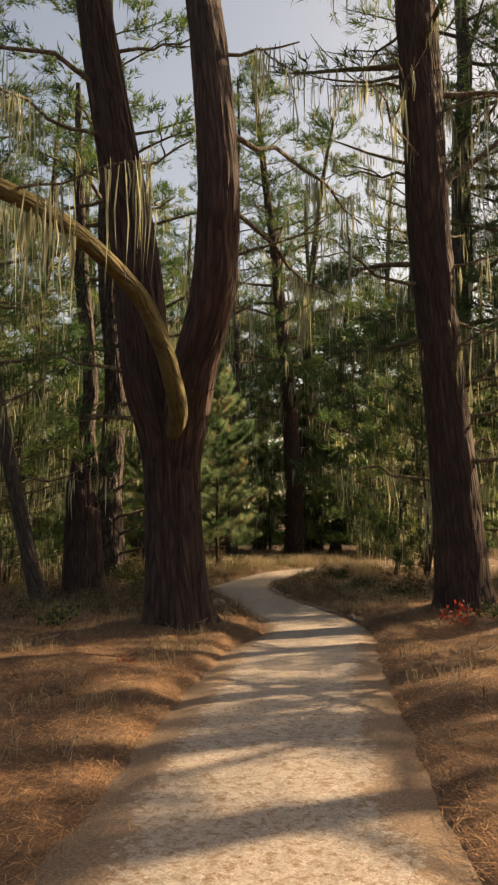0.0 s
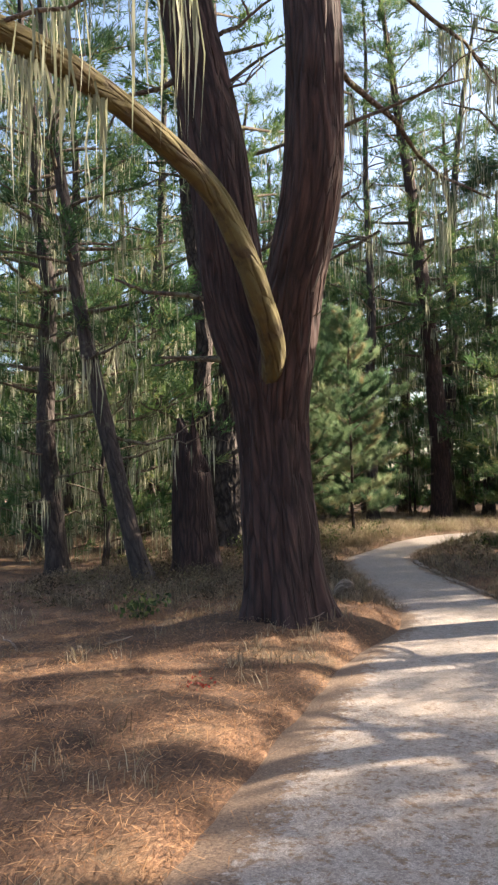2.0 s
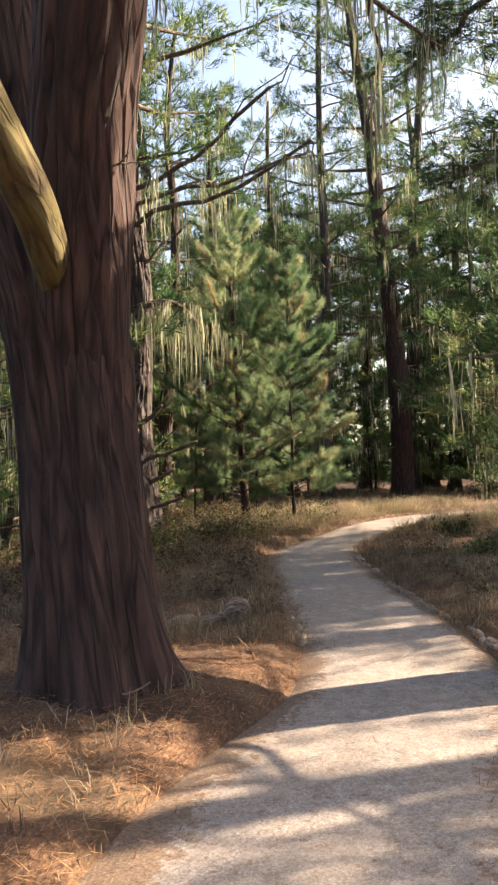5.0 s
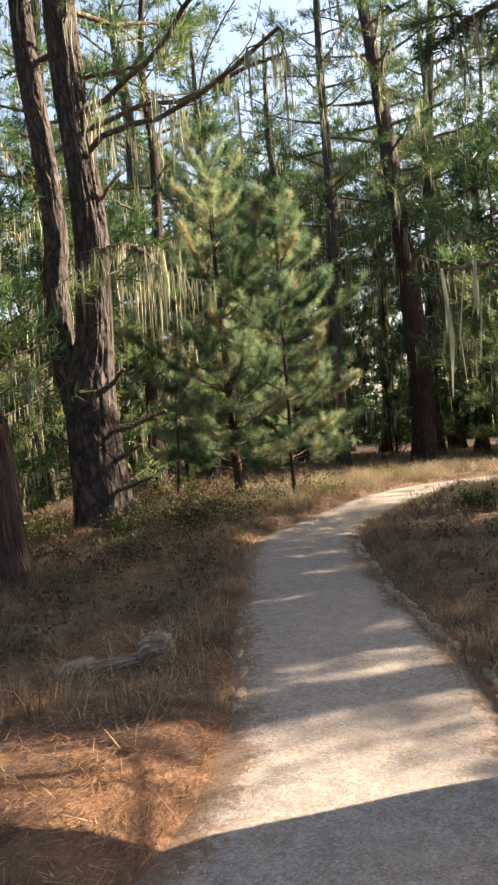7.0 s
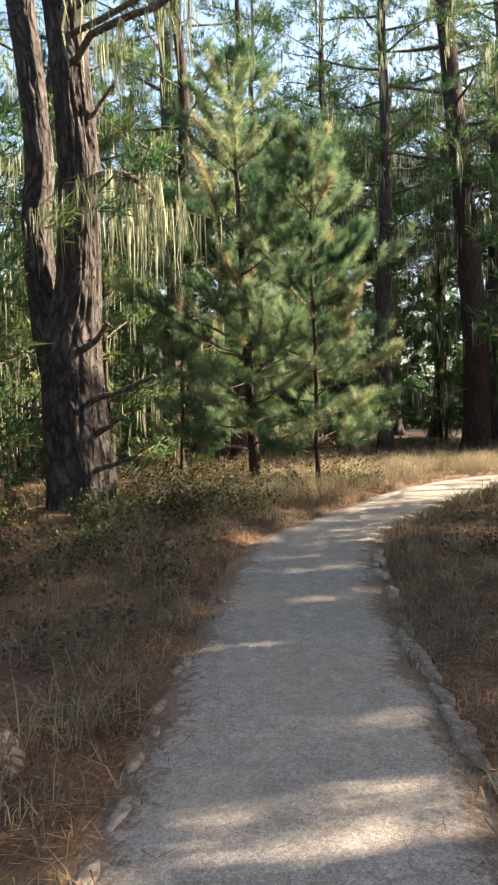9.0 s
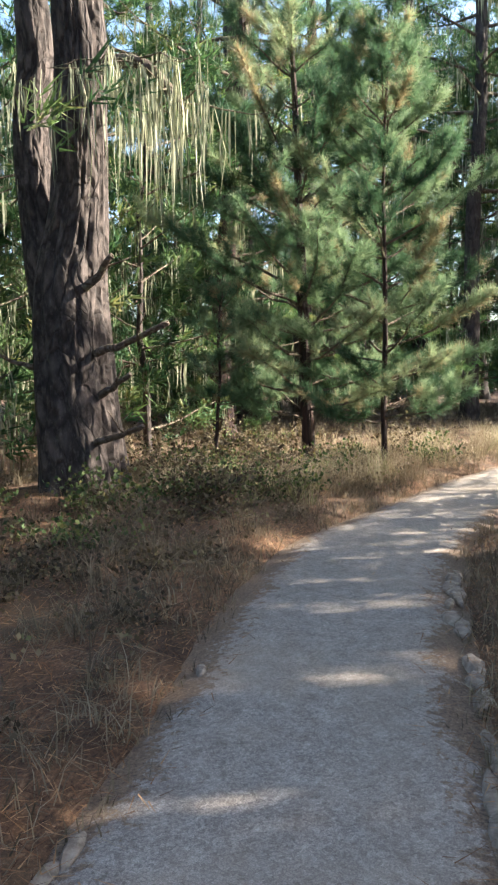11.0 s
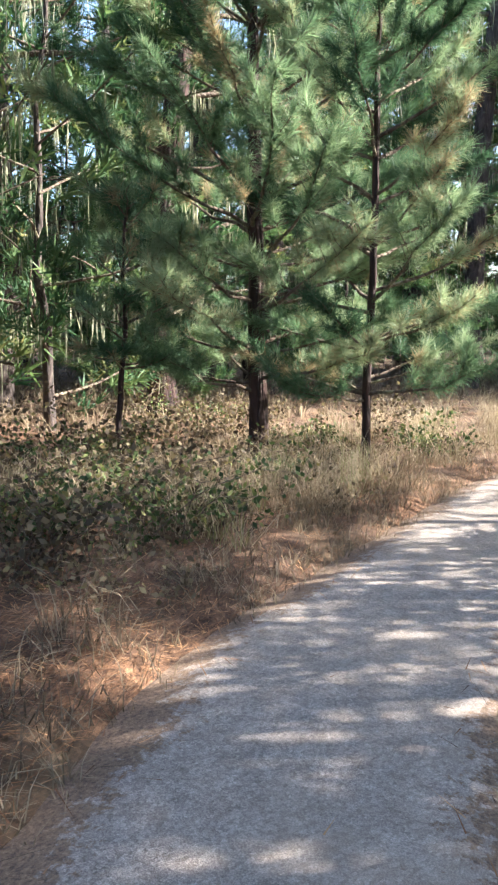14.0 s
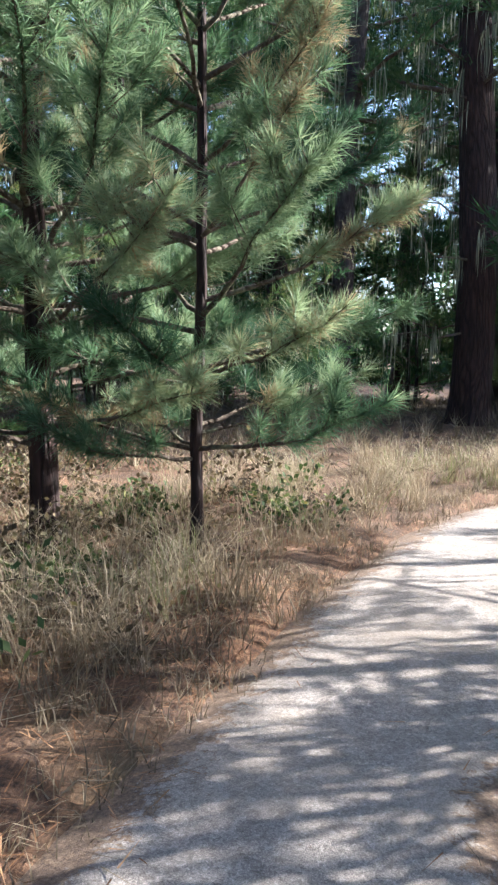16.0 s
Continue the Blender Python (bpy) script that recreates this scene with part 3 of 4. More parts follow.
    lt, ln = lichen_on(rng, paths[-7:] * 2 + [p[3:] for p in paths[18:24] * 2 + paths[24:30]], 5.0, 1.0, 0.020)
    l2, n2 = lichen_on(rng, [limb[40:, :3]], 5.0, 0.8, 0.03)
    l3, n3 = lichen_on(rng, cp[:12] + cp2[:8], 2.0, 1.0, 0.035)
    part(ob, "lichen", soup("lichen", np.concatenate([lt, l2, l3]), LICHEN, np.concatenate([ln, n2, n3])), "pale hanging lace lichen")


forked_pine()

trail_pine = tall_pine(21, 3.3, 12.6, 17, 0.41, (0, 0), 8.5, "tall pine with dark furrowed bark leaning over the trail", BARK, 22, 7, 16, ((( -0.2, 0, 6.9), (1.0, 0.1, 0.75), 1.7, 0.07), ((-0.3, 0, 7.0), (0.7, 0, 1.1), 1.5, 0.03), ((-0.4, 0, 8.6), (-1.0, 0.1, 0.05), 1.5, 0.035), ((-0.1, 0, 4.2), (-1.0, -0.3, 0.3), 0.6, 0.03), ((0.1, 0, 3.7), (1.0, 0, 0.4), 1.3, 0.045), ((0.1, 0, 3.2), (1.0, -0.2, 0.3), 1.2, 0.04), ((-0.3, 0, 6.4), (-1.0, 0.1, 0.35), 1.0, 0.025)), 48, 0.025,
          [(0.03, 0, 0.08, 0.42), (0.0, 0, 0.55, 0.39), (-0.11, 0, 2.25, 0.34), (-0.28, 0, 4.5, 0.31), (-0.41, 0, 6.3, 0.32), (-0.47, 0, 8.3, 0.32), (-0.55, 0.1, 10.8, 0.30), (-0.6, 0.2, 14, 0.15), (-0.6, 0.2, 17, 0.04)])


def low_boughs(ob, seed, boughs):
    """Heavy, shaded boughs that spread from a trunk, thick with needles and lichen."""
    rng = np.random.RandomState(seed)
    tubes, paths, cs, axs, tn = [], [], [], [], []
    for start, way, ln in boughs:
        p = limb_path(rng, start, way, ln, 0.06, 0.15, 9)
        tubes.append(tube(p, np.linspace(0.055, 0.012, 9), 7))
        paths.append(p)
        for _ in range(24):
            u = (0.28 + 0.72 * rng.rand()) * 7.99
            k = int(u)
            q = p[k] + (p[k + 1] - p[k]) * (u - k)
            w = limb_path(rng, q, unit(p[k + 1] - p[k]) * 0.6 + rng.randn(3) * np.array([0.9, 0.5, 0.35]), 0.35 + 0.5 * rng.rand(), 0.1, 0.2, 5)
            tubes.append(tube(w, np.linspace(0.012, 0.004, 5), 4))
            paths.append(w)
            pts = np.repeat(w[2:], 3, 0) + rng.randn(9, 3) * 0.07
            cs.append(pts)
            axs.append(np.tile(w[-1] - w[0], (9, 1)) + rng.randn(9, 3) * 0.2)
            tn.append(np.clip(0.25 + rng.randn() * 0.2 + rng.randn(9) * 0.08, 0, 1))
    tri, tint = tufts(rng, np.vstack(cs), np.vstack(axs), 13, 0.19, 0.011, 0.7, np.concatenate(tn), 0.1)
    part(ob, "branches", quads("branches", tubes, TWIG))
    part(ob, "foliage", soup("foliage", tri, NEEDLES_SHADED, tint))
    lt, ln = lichen_on(rng, paths, 2.2, 0.55, 0.014)
    part(ob, "lichen", soup("lichen", lt, LICHEN, ln), "pale hanging lace lichen")


low_boughs(trail_pine, 23, (((-0.3, 0.2, 4.7), (-0.32, 1.0, 0.08), 4.3), ((-0.3, 0.2, 5.2), (-0.08, 1.0, 0.1), 4.6), ((-0.35, 0.1, 5.7), (-0.5, 1.0, 0.06), 4.2), ((-0.2, 0.2, 5.0), (0.35, 1.0, 0.05), 4.0)))


def twin_pine():
    """The grey-plated pine by the bend, a cut stub on one side and two stems above."""
    rng = np.random.RandomState(31)
    ob = thing("twin_stemmed_pine_tree", -3.75, 21.4, 0.0, "twin-stemmed pine with thick grey bark plates and dead branch stubs", "tree")
    a = spline([(0.08, 0, 0.10, 0.47), (0.06, 0, 0.5, 0.45), (-0.02, 0, 1.7, 0.41), (-0.02, 0, 2.5, 0.37), (0.10, 0, 3.3, 0.29), (0.15, 0, 4.2, 0.26), (0.18, 0, 5.1, 0.25), (0.1, 0, 6.3, 0.23), (-0.1, 0.1, 8.5, 0.24), (-0.2, 0.2, 12, 0.16), (-0.2, 0.2, 17, 0.04)], 190)
    b = spline([(-0.24, 0.1, 1.6, 0.16), (-0.36, 0.12, 2.3, 0.21), (-0.50, 0.18, 3.0, 0.20), (-0.60, 0.2, 4.25, 0.19), (-0.52, 0.2, 5.1, 0.18), (-0.60, 0.2, 6.3, 0.17), (-0.9, 0.3, 9, 0.17), (-1.1, 0.4, 14, 0.04)], 120)
    part(ob, "trunk", quads("trunk", [tube(a[:, :3], a[:, 3], 88, 0.04, 0.25, 4, 15)], BARK_GREY))
    part(ob, "stem", quads("stem", [tube(b[:, :3], b[:, 3], 48, 0.026, 0, 9, 12)], BARK_GREY))
    tubes, paths = [], []
    for start, way, ln, r in (((0.30, -0.25, 2.45), (1, -0.3, 0.55), 0.55, 0.05), ((0.38, -0.2, 1.75), (1, -0.3, 0.25), 0.95, 0.045), ((0.42, -0.2, 1.3), (1, -0.4, 0.45), 0.6, 0.045), ((0.42, -0.3, 0.8), (1, -0.2, 0.15), 0.7, 0.04),
                              ((-0.4, -0.2, 1.6), (-1, -0.3, 0.1), 0.4, 0.03), ((0.3, -0.1, 5.5), (1, -0.1, 0.8), 0.7, 0.04), ((-0.9, 0, 3.2), (-1, -0.2, 0.4), 1.2, 0.03),
                              ((0.2, -0.1, 6.3), (0.9, -0.5, 0.0), 4.2, 0.05), ((0.1, -0.1, 7.0), (0.75, -0.75, 0.0), 4.4, 0.05), ((0.15, -0.1, 6.7), (1.0, -0.15, 0.05), 3.6, 0.045)):
        p = limb_path(rng, start, way, ln, 0.1, 0.18)
        tubes.append(tube(p, np.linspace(r, r * 0.55, 7), 8, 0.004, 0, 3))
        paths.append(p)
        q = limb_path(rng, p[4], np.array(way) + rng.randn(3) * 0.5, ln * 0.5, 0.2, 0.2)
        tubes.append(tube(q, np.linspace(r * 0.35, r * 0.12, 7), 5))
        if ln > 2:
            for k in (2, 3, 5, 6):
                q = limb_path(rng, p[k], np.array(way) * 0.6 + rng.randn(3) * 0.8, 1.1, -0.3, 0.4)
                tubes.append(tube(q, np.linspace(0.016, 0.005, 7), 5))
                paths.append(q)
    # the arched dead limb and its curtain of lichen
    arch = spline([(0.2, -0.1, 4.62, 0.07), (0.6, -0.15, 4.75, 0.065), (1.0, -0.2, 4.68, 0.06), (1.3, -0.22, 4.4, 0.055), (1.5, -0.25, 4.1, 0.035)], 22)
    tubes.append(tube(arch[:, :3], arch[:, 3], 10, 0.006, 0, 2))
    twigs = [limb_path(rng, arch[rng.randint(3, 20), :3], (rng.randn(), -0.3 + rng.randn() * 0.5, -0.1), 0.9, -0.1, 0.2) for _ in range(10)]
    tubes += [tube(p, np.linspace(0.012, 0.004, 7), 4) for p in twigs]
    for v in tubes:
        part(ob, "branch", quads("branch", [v], TWIG))
    ct, cp, tri, tint = pine_crown(rng, a, 7.5, 17, 3.2, 26, 7, 0.27, 0.034, 11)
    part(ob, "branches", quads("branches", ct, TWIG))
    part(ob, "crown", soup("crown", tri, NEEDLES_SHADED, tint))
    l1, n1 = lichen_on(rng, [arch[5:, :3]], 12, 1.3, 0.018, 8)
    l2, n2 = lichen_on(rng, twigs, 6, 1.0, 0.018, 7)
    l3, n3 = lichen_on(rng, cp[:12] + paths[-15:], 1.8, 0.8, 0.025)
    part(ob, "lichen", soup("lichen", np.concatenate([l1, l2, l3]), LICHEN, np.concatenate([n1, n2, n3])), "pale hanging lace lichen")


twin_pine()


def stump(x, y, height, radius):
    ob = thing("tree_stump", x, y, land(x, y) - 0.05, "tall broken dead pine stump with jagged top", "stump")
    st = spline([(0.05, 0, 0, radius * 1.1), (0, 0, height * 0.35, radius), (-0.03, 0, height * 0.8, radius * 0.85), (-0.05, 0, height, radius * 0.7)], 50)
    v, f, rest = tube(st[:, :3], st[:, 3], 40, 0.03, 0.35, 6, 10)
    for q in v:
        if q[2] > height * 0.72:
            q[2] += (1.1 * noise.noise(Vector((q[0] * 7, q[1] * 7, 3))) - 2.6 * max(0, q[0] + 0.08)) * (q[2] / height - 0.72) / 0.28
    part(ob, "trunk", quads("trunk", [(v, f, rest)], BARK))


stump(-3.45, 17.0, 2.65, 0.38)

# slender leaning trunks on the walker's left
LEANING = "slender leaning pine with grey-brown bark in the shade"
tall_pine(41, -4.0, 15.6, 13, 0.16, (-2.2, 0.3), 4.6, LEANING, BARK_FAR, 24, 7, 10, (), 16, 0.012,
          [(0.06, 0, 0, 0.17), (-0.12, 0, 0.6, 0.15), (-0.42, 0.05, 1.8, 0.14), (-0.98, 0.1, 4.2, 0.125), (-1.3, 0.15, 6.2, 0.11), (-1.7, 0.2, 9.0, 0.08), (-2.0, 0.3, 13.0, 0.03)], reach=2.2)
tall_pine(42, -7.4, 20.0, 13, 0.18, (0.3, 0.5), 4.0, LEANING, BARK_FAR, 24, 7, 12, (), 16, 0.012, reach=2.4)
tall_pine(43, -5.07, 29.2, 15, 0.22, (0.3, 0.5), 5.0, "dark pine trunk behind the young trees", BARK, 30, 8, 18, (), 16, 0.014, reach=2.8)
# the tall trunks at the far bend
FAR_TALL = "tall dark pine with bare trunk at the far bend"
tall_pine(51, 2.1, 38.5, 24, 0.44, (-1.6, 0), 6.5, FAR_TALL, BARK, 58, 9, 20, (), 24, 0.02, lichen=2.6)
tall_pine(52, -0.8, 38.0, 24, 0.24, (0.1, 0.3), 6.5, FAR_TALL, BARK_FAR, 50, 9, 16, (), 16, 0.015, lichen=2.6)
tall_pine(53, 2.7, 42.0, 24, 0.34, (2.2, 0.3), 6.5, FAR_TALL, BARK_FAR, 50, 9, 18, (), 16, 0.015, lichen=2.6)

# the young pines at the bend
young_pine(61, -2.14, 25.3, 8.0, 2.6, "bushy young pine with bright green long needles beside the trail", 1.35, 0.18, 0.006, 30, lean=(-0.25, 0.1), first=0.85, girth=0.075)
young_pine(62, -0.98, 25.2, 6.6, 2.0, "bushy young pine with bright green long needles beside the trail", 1.35, 0.18, 0.006, 30, lean=(0.15, 0.1), first=0.85, girth=0.035)
young_pine(63, -3.08, 24.0, 2.6, 0.55, "thin sapling pine with yellowing needles and bare stem", 0.6, lean=(0.05, 0), first=1.0)

# ---- the surrounding wood ----
WOOD = "shaded forest pine hung with pale lichen"
kinds = [tall_pine(70 + i, sx, sy, hh, rr, bb, z0, WOOD, limbs=34, clumps=8, reach=3.4, lichen=2.4) for i, (sx, sy, hh, rr, bb, z0) in enumerate([
    (-11.5, 27.5, 18, 0.30, (0.8, 0.3), 5.0), (10.5, 21.5, 16, 0.28, (-0.6, 0.5), 4.5), (-6.5, 35.0, 20, 0.34, (-0.7, 0.2), 6.0), (7.0, 44.0, 21, 0.32, (0.5, -0.5), 6.5)])]


def understorey(seed, x, y, height, reach, label, leafy=1.0, mossy=1.0, group="understorey bushes", limbs=20, needle=0.24, width=0.034, count=9):
    """A thicket tree: many thin limbs from the ground up, with loose needle clumps and hanging lichen."""
    rng = np.random.RandomState(seed)
    ob = thing("understorey_tree", x, y, land(x, y) - 0.05, label, "bush", group)
    h = np.linspace(0, height, 10)
    wob = np.cumsum(rng.randn(10, 2) * 0.07, 0)
    stem = np.stack([wob[:, 0] - wob[0, 0], wob[:, 1] - wob[0, 1], h, 0.06 * (1 - 0.9 * h / height) + 0.008], 1)
    part(ob, "trunk", quads("trunk", [tube(stem[:, :3], stem[:, 3], 7, 0, 0.3, seed)], BARK_FAR))
    tubes, paths, tri, tint = pine_crown(rng, stem, 0.35, height, reach, limbs, max(1, int(4 * leafy)), needle, width * 0.85, count, -0.02, 0.65)
    part(ob, "branches", quads("branches", tubes, TWIG))
    part(ob, "foliage", soup("foliage", tri, NEEDLES_SHADED, tint))
    lt, ln = lichen_on(rng, paths, 4.2 * mossy, 0.5, 0.017)
    part(ob, "lichen", soup("lichen", lt, LICHEN, ln), "pale hanging lace lichen")
    return ob


bushes = [understorey(80, -6.3, 22.5, 4.4, 2.0, "dark green understorey pine in the shade", 1.7, 0.4), understorey(81, 5.4, 36.0, 5.5, 2.6, "dark green understorey pine in the shade", 1.9, 0.3)]
tall_bush = understorey(86, 6.5, 40.5, 13.0, 4.2, "dense dark green pine at the edge of the wood", 2.0, 0.2, limbs=40, needle=0.30, width=0.034, count=17)
mossy = [understorey(84, -6.6, 18.4, 3.4, 1.8, "twiggy thicket draped in pale lace lichen", 0.6, 1.6), understorey(85, -9.0, 25.5, 4.6, 2.2, "twiggy thicket draped in pale lace lichen", 0.9, 1.5)]

rng = np.random.RandomState(5)
taken = [(-1, 11.3), (3.3, 12.6), (-3.75, 21.4), (-3.45, 17), (-4.1, 15.6), (-7.4, 20), (-5.07, 29.2), (2.1, 38.5), (-0.8, 38), (2.7, 42), (-2.1, 25.3), (-1, 25.2), (-11.5, 27.5), (10.5, 21.5), (-6.5, 35), (7, 44), (-6.3, 22.5), (5.2, 36), (-9, 27)]


def scatter(models, many, gap, ok, low=0.85, high=1.2):
    placed = 0
    for _ in range(many * 60):
        if placed == many:
            break
        x, y = rng.uniform(-38, 34), rng.uniform(-24, 78)
        if not ok(x, y) or off_trail(x, y) < 2.6 or any((x - a) ** 2 + (y - b) ** 2 < gap * gap for a, b in taken):
            continue
        taken.append((x, y))
        s = rng.uniform(low, high)
        src = models[rng.randint(len(models))]
        copy_thing(src, pose(x, y, land(x, y) - 0.05, 0, 0, rng.uniform(0, 360)) @ Matrix.Scale(s, 4))
        placed += 1


def clear(x, y):
    """Keeps the open strip along the walk, and the sun's way to the bend, free of trees."""
    across = 0.9 * y - 0.43 * x
    return not (-3.0 < x < 4.4 and y < 30) and not (-3 < x < 5 and y < 33) and not (x > 1 and 18.5 < across < 30.5)


# pines added out of view on the right, placed to shade the trail
for k, (x, y, s, turn) in enumerate([(7.5, 19.8, 0.9, 40), (9.5, 20.0, 1.0, 160), (12.5, 23.6, 0.95, 250), (15.5, 24.6, 1.0, 300), (12.5, 10.0, 0.9, 10), (7.2, 10.8, 0.75, 90), (15.0, 13.0, 1.0, 200), (11.0, 20.5, 0.9, 120), (18.0, 24.0, 1.0, 30), (7.4, 22.6, 0.8, 220), (6.6, 18.0, 0.8, 15), (12.0, 20.0, 1.0, 280), (11.0, 15.2, 0.8, 130)]):
    taken.append((x, y))
    copy_thing(kinds[k % 4], pose(x, y, land(x, y) - 0.05, 0, 0, turn) @ Matrix.Scale(s, 4))
taken += [(5.2, 20.5), (8.6, 17.2), (4.9, 22.6), (5.9, 27.8)]
copy_thing(kinds[2], pose(8.6, 17.2, land(8.6, 17.2) - 0.05, 0, 0, 50) @ Matrix.Scale(0.9, 4))
copy_thing(kinds[0], pose(5.2, 20.5, land(5.2, 20.5) - 0.05, 0, 0, 200) @ Matrix.Scale(1.2, 4))
for k, (x, y, s, turn) in enumerate([(-6.2, 17.2, 0.72, 80), (-8.6, 21.6, 0.8, 170), (-7.8, 28.5, 0.8, 20), (-4.6, 33.5, 0.8, 250), (4.6, 43.5, 1.0, 200), (-2.6, 42.0, 0.9, 330), (0.6, 50.0, 1.05, 30)]):
    taken.append((x, y))
    copy_thing(kinds[(k + 1) % 4], pose(x, y, land(x, y) - 0.05, 0, 0, turn) @ Matrix.Scale(s, 4))
scatter(kinds, 9, 3.0, lambda x, y: clear(x, y) and -16 < x < -5 and 12 < y < 46)
scatter(kinds, 5, 3.4, lambda x, y: clear(x, y) and 5.5 < x < 20 and 38 < y < 52)
scatter(kinds, 9, 3.4, lambda x, y: clear(x, y) and 44 < y < 62 and abs(x) < 22)
scatter(kinds, 2, 5.0, lambda x, y: y < 4 and abs(x) > 6)
scatter(bushes + mossy, 22, 1.8, lambda x, y: clear(x, y) and -14 < x < -4.2 and 17 < y < 40)
# the first five are added as a sun screen for the trail and bend
for x, y, s, turn in ((4.4, 24.6, 1.0, 30), (4.8, 22.3, 1.3, 75), (5.2, 23.7, 1.3, 200), (6.0, 26.0, 1.7, 140), (5.9, 28.0, 1.0, 260), (-6.2, 20.8, 1.2, 50), (-7.4, 23.4, 1.4, 170), (-6.9, 26.8, 1.4, 290), (-5.7, 18.4, 1.1, 10)):
    taken.append((x, y))
    copy_thing(mossy[1], pose(x, y, land(x, y) - 0.05, 0, 0, turn) @ Matrix.Scale(s, 4))
scatter(mossy, 8, 1.8, lambda x, y: clear(x, y) and 4.6 < x < 12 and 16 < y < 36)
scatter(bushes, 18, 1.8, lambda x, y: clear(x, y) and -7 < x < 12 and 32 < y < 45 and (y > 41 or x < -1.6 or x > 4.5), 0.9, 1.9)
scatter(bushes, 8, 2.4, lambda x, y: clear(x, y) and -12 < x < 16 and 41 < y < 54, 1.8, 2.6)
scatter(bushes, 9, 2.4, lambda x, y: -19 < x < -7 and 24 < y < 44, 1.6, 2.4)
for x, y, s, turn in ((9.5, 42, 1.0, 100), (5.2, 46.5, 1.1, 200), (0.9, 45, 1.0, 300), (-2.2, 46.5, 1.05, 60), (3.6, 48.5, 1.1, 150), (-4.2, 40.0, 0.8, 20), (-9.0, 30.5, 0.8, 70), (-11.5, 23.5, 0.75, 200), (-7.2, 32.0, 0.7, 310), (-3.0, 33.5, 0.6, 130), (-5.4, 30.0, 0.5, 240), (4.9, 22.6, 0.6, 80)):
    taken.append((x, y))
    copy_thing(tall_bush, pose(x, y, land(x, y) - 0.05, 0, 0, turn) @ Matrix.Scale(s, 4))


def far_woods():
    """The distant wood that closes the view all round: ragged clumps of foliage, thinning upwards."""
    rng = np.random.RandomState(77)
    n = 15000
    ang = rng.rand(n) * 2 * math.pi
    dist = 48 + rng.rand(n) * 14
    top = 11 + 5 * np.array([noise.noise(Vector((math.cos(a) * 4, math.sin(a) * 4, 1))) for a in ang])
    z = 0.2 + top * rng.rand(n) ** 1.6
    z[:3200] = 0.1 + 3.6 * rng.rand(3200)
    c = np.stack([np.cos(ang) * dist, 15 + np.sin(ang) * dist, z], 1)
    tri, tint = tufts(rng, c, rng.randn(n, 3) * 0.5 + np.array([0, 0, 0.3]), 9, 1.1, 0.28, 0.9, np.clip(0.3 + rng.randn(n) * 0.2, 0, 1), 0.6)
    tagged(new("far_woods", soup("far_woods", tri, NEEDLES_SHADED, tint)), "distant dense dark green pine wood", "woods", kind="stuff")


far_woods()


# ---- ground cover ----
def spots(rng, many, x0, x1, y0, y1, keep):
    """Random places on the ground where keep(x, y, metres off the trail) says so, with their heights."""
    out = []
    for _ in range(many * 8):
        x, y = rng.uniform(x0, x1), rng.uniform(y0, y1)
        if keep(x, y, off_trail(x, y)):
            out.append((x, y, land(x, y)))
            if len(out) == many:
                break
    return np.array(out)


def blades(rng, roots, length, width, lean, tints):
    """Bent grass blades of three triangles each."""
    roots = np.repeat(roots, 6, 0) + rng.randn(len(roots) * 6, 3) * np.array([0.035, 0.035, 0])
    n = len(roots)
    tints = np.clip(np.repeat(tints, 6) + rng.randn(n) * 0.12, 0, 1)
    ln = length * (0.3 + 1.1 * rng.rand(n, 1))
    a = rng.rand(n) * 6.28
    out = np.stack([np.cos(a), np.sin(a), np.zeros(n)], 1) * lean * rng.rand(n, 1)
    side = np.stack([-np.sin(a + rng.randn(n) * 0.7), np.cos(a), np.zeros(n)], 1) * width
    mid = roots + ln * (out * 0.35 + np.array([0, 0, 0.6]))
    tip = roots + ln * (out * 1.3 + np.array([0, 0, 0.85]))
    t = [np.stack(q, 1) for q in ((roots - side, roots + side, mid + side * 0.7), (roots - side, mid + side * 0.7, mid - side * 0.7), (mid - side * 0.7, mid + side * 0.7, tip))]
    return np.concatenate(t), np.tile(tints, 3)


rng = np.random.RandomState(91)


def patchy(x, y, s=1.1, seed=21):
    return bumpy(x, y, s, seed) + 0.5 * bumpy(x, y, s * 2.7, seed + 3)


def leaves(rng, centres, size, tints):
    """Small folded leaves of two triangles."""
    n = len(centres)
    a = unit(rng.randn(n, 3) + np.array([0, 0, 0.2])) * size * (0.6 + 0.8 * rng.rand(n, 1))
    b = unit(np.cross(a, rng.randn(n, 3))) * size * 0.38
    p0, p1 = centres, centres + a
    m = centres + a * 0.45
    return np.concatenate([np.stack([p0, m + b, p1], 1), np.stack([p0, p1, m - b], 1)]), np.tile(tints, 2)


# rough undergrowth off the trail: dead fern, cane and small leaves
far_spots = spots(rng, 3000, -15, 15, 19, 47, lambda x, y, d: d > 2.2 and (y > 29 or abs(x + 0.5) > 5) and patchy(x, y, 0.6, 61) > -0.3)
tri, tint = tufts(rng, far_spots, np.tile([0.0, 0.0, 1.0], (len(far_spots), 1)), 9, 0.40, 0.016, 0.6, np.clip(rng.rand(len(far_spots)) * 0.75, 0, 1), 0.0)
tagged(new("undergrowth", soup("undergrowth", tri, STRAW, tint)), "rough dry undergrowth between the pine trunks", "undergrowth", kind="stuff")
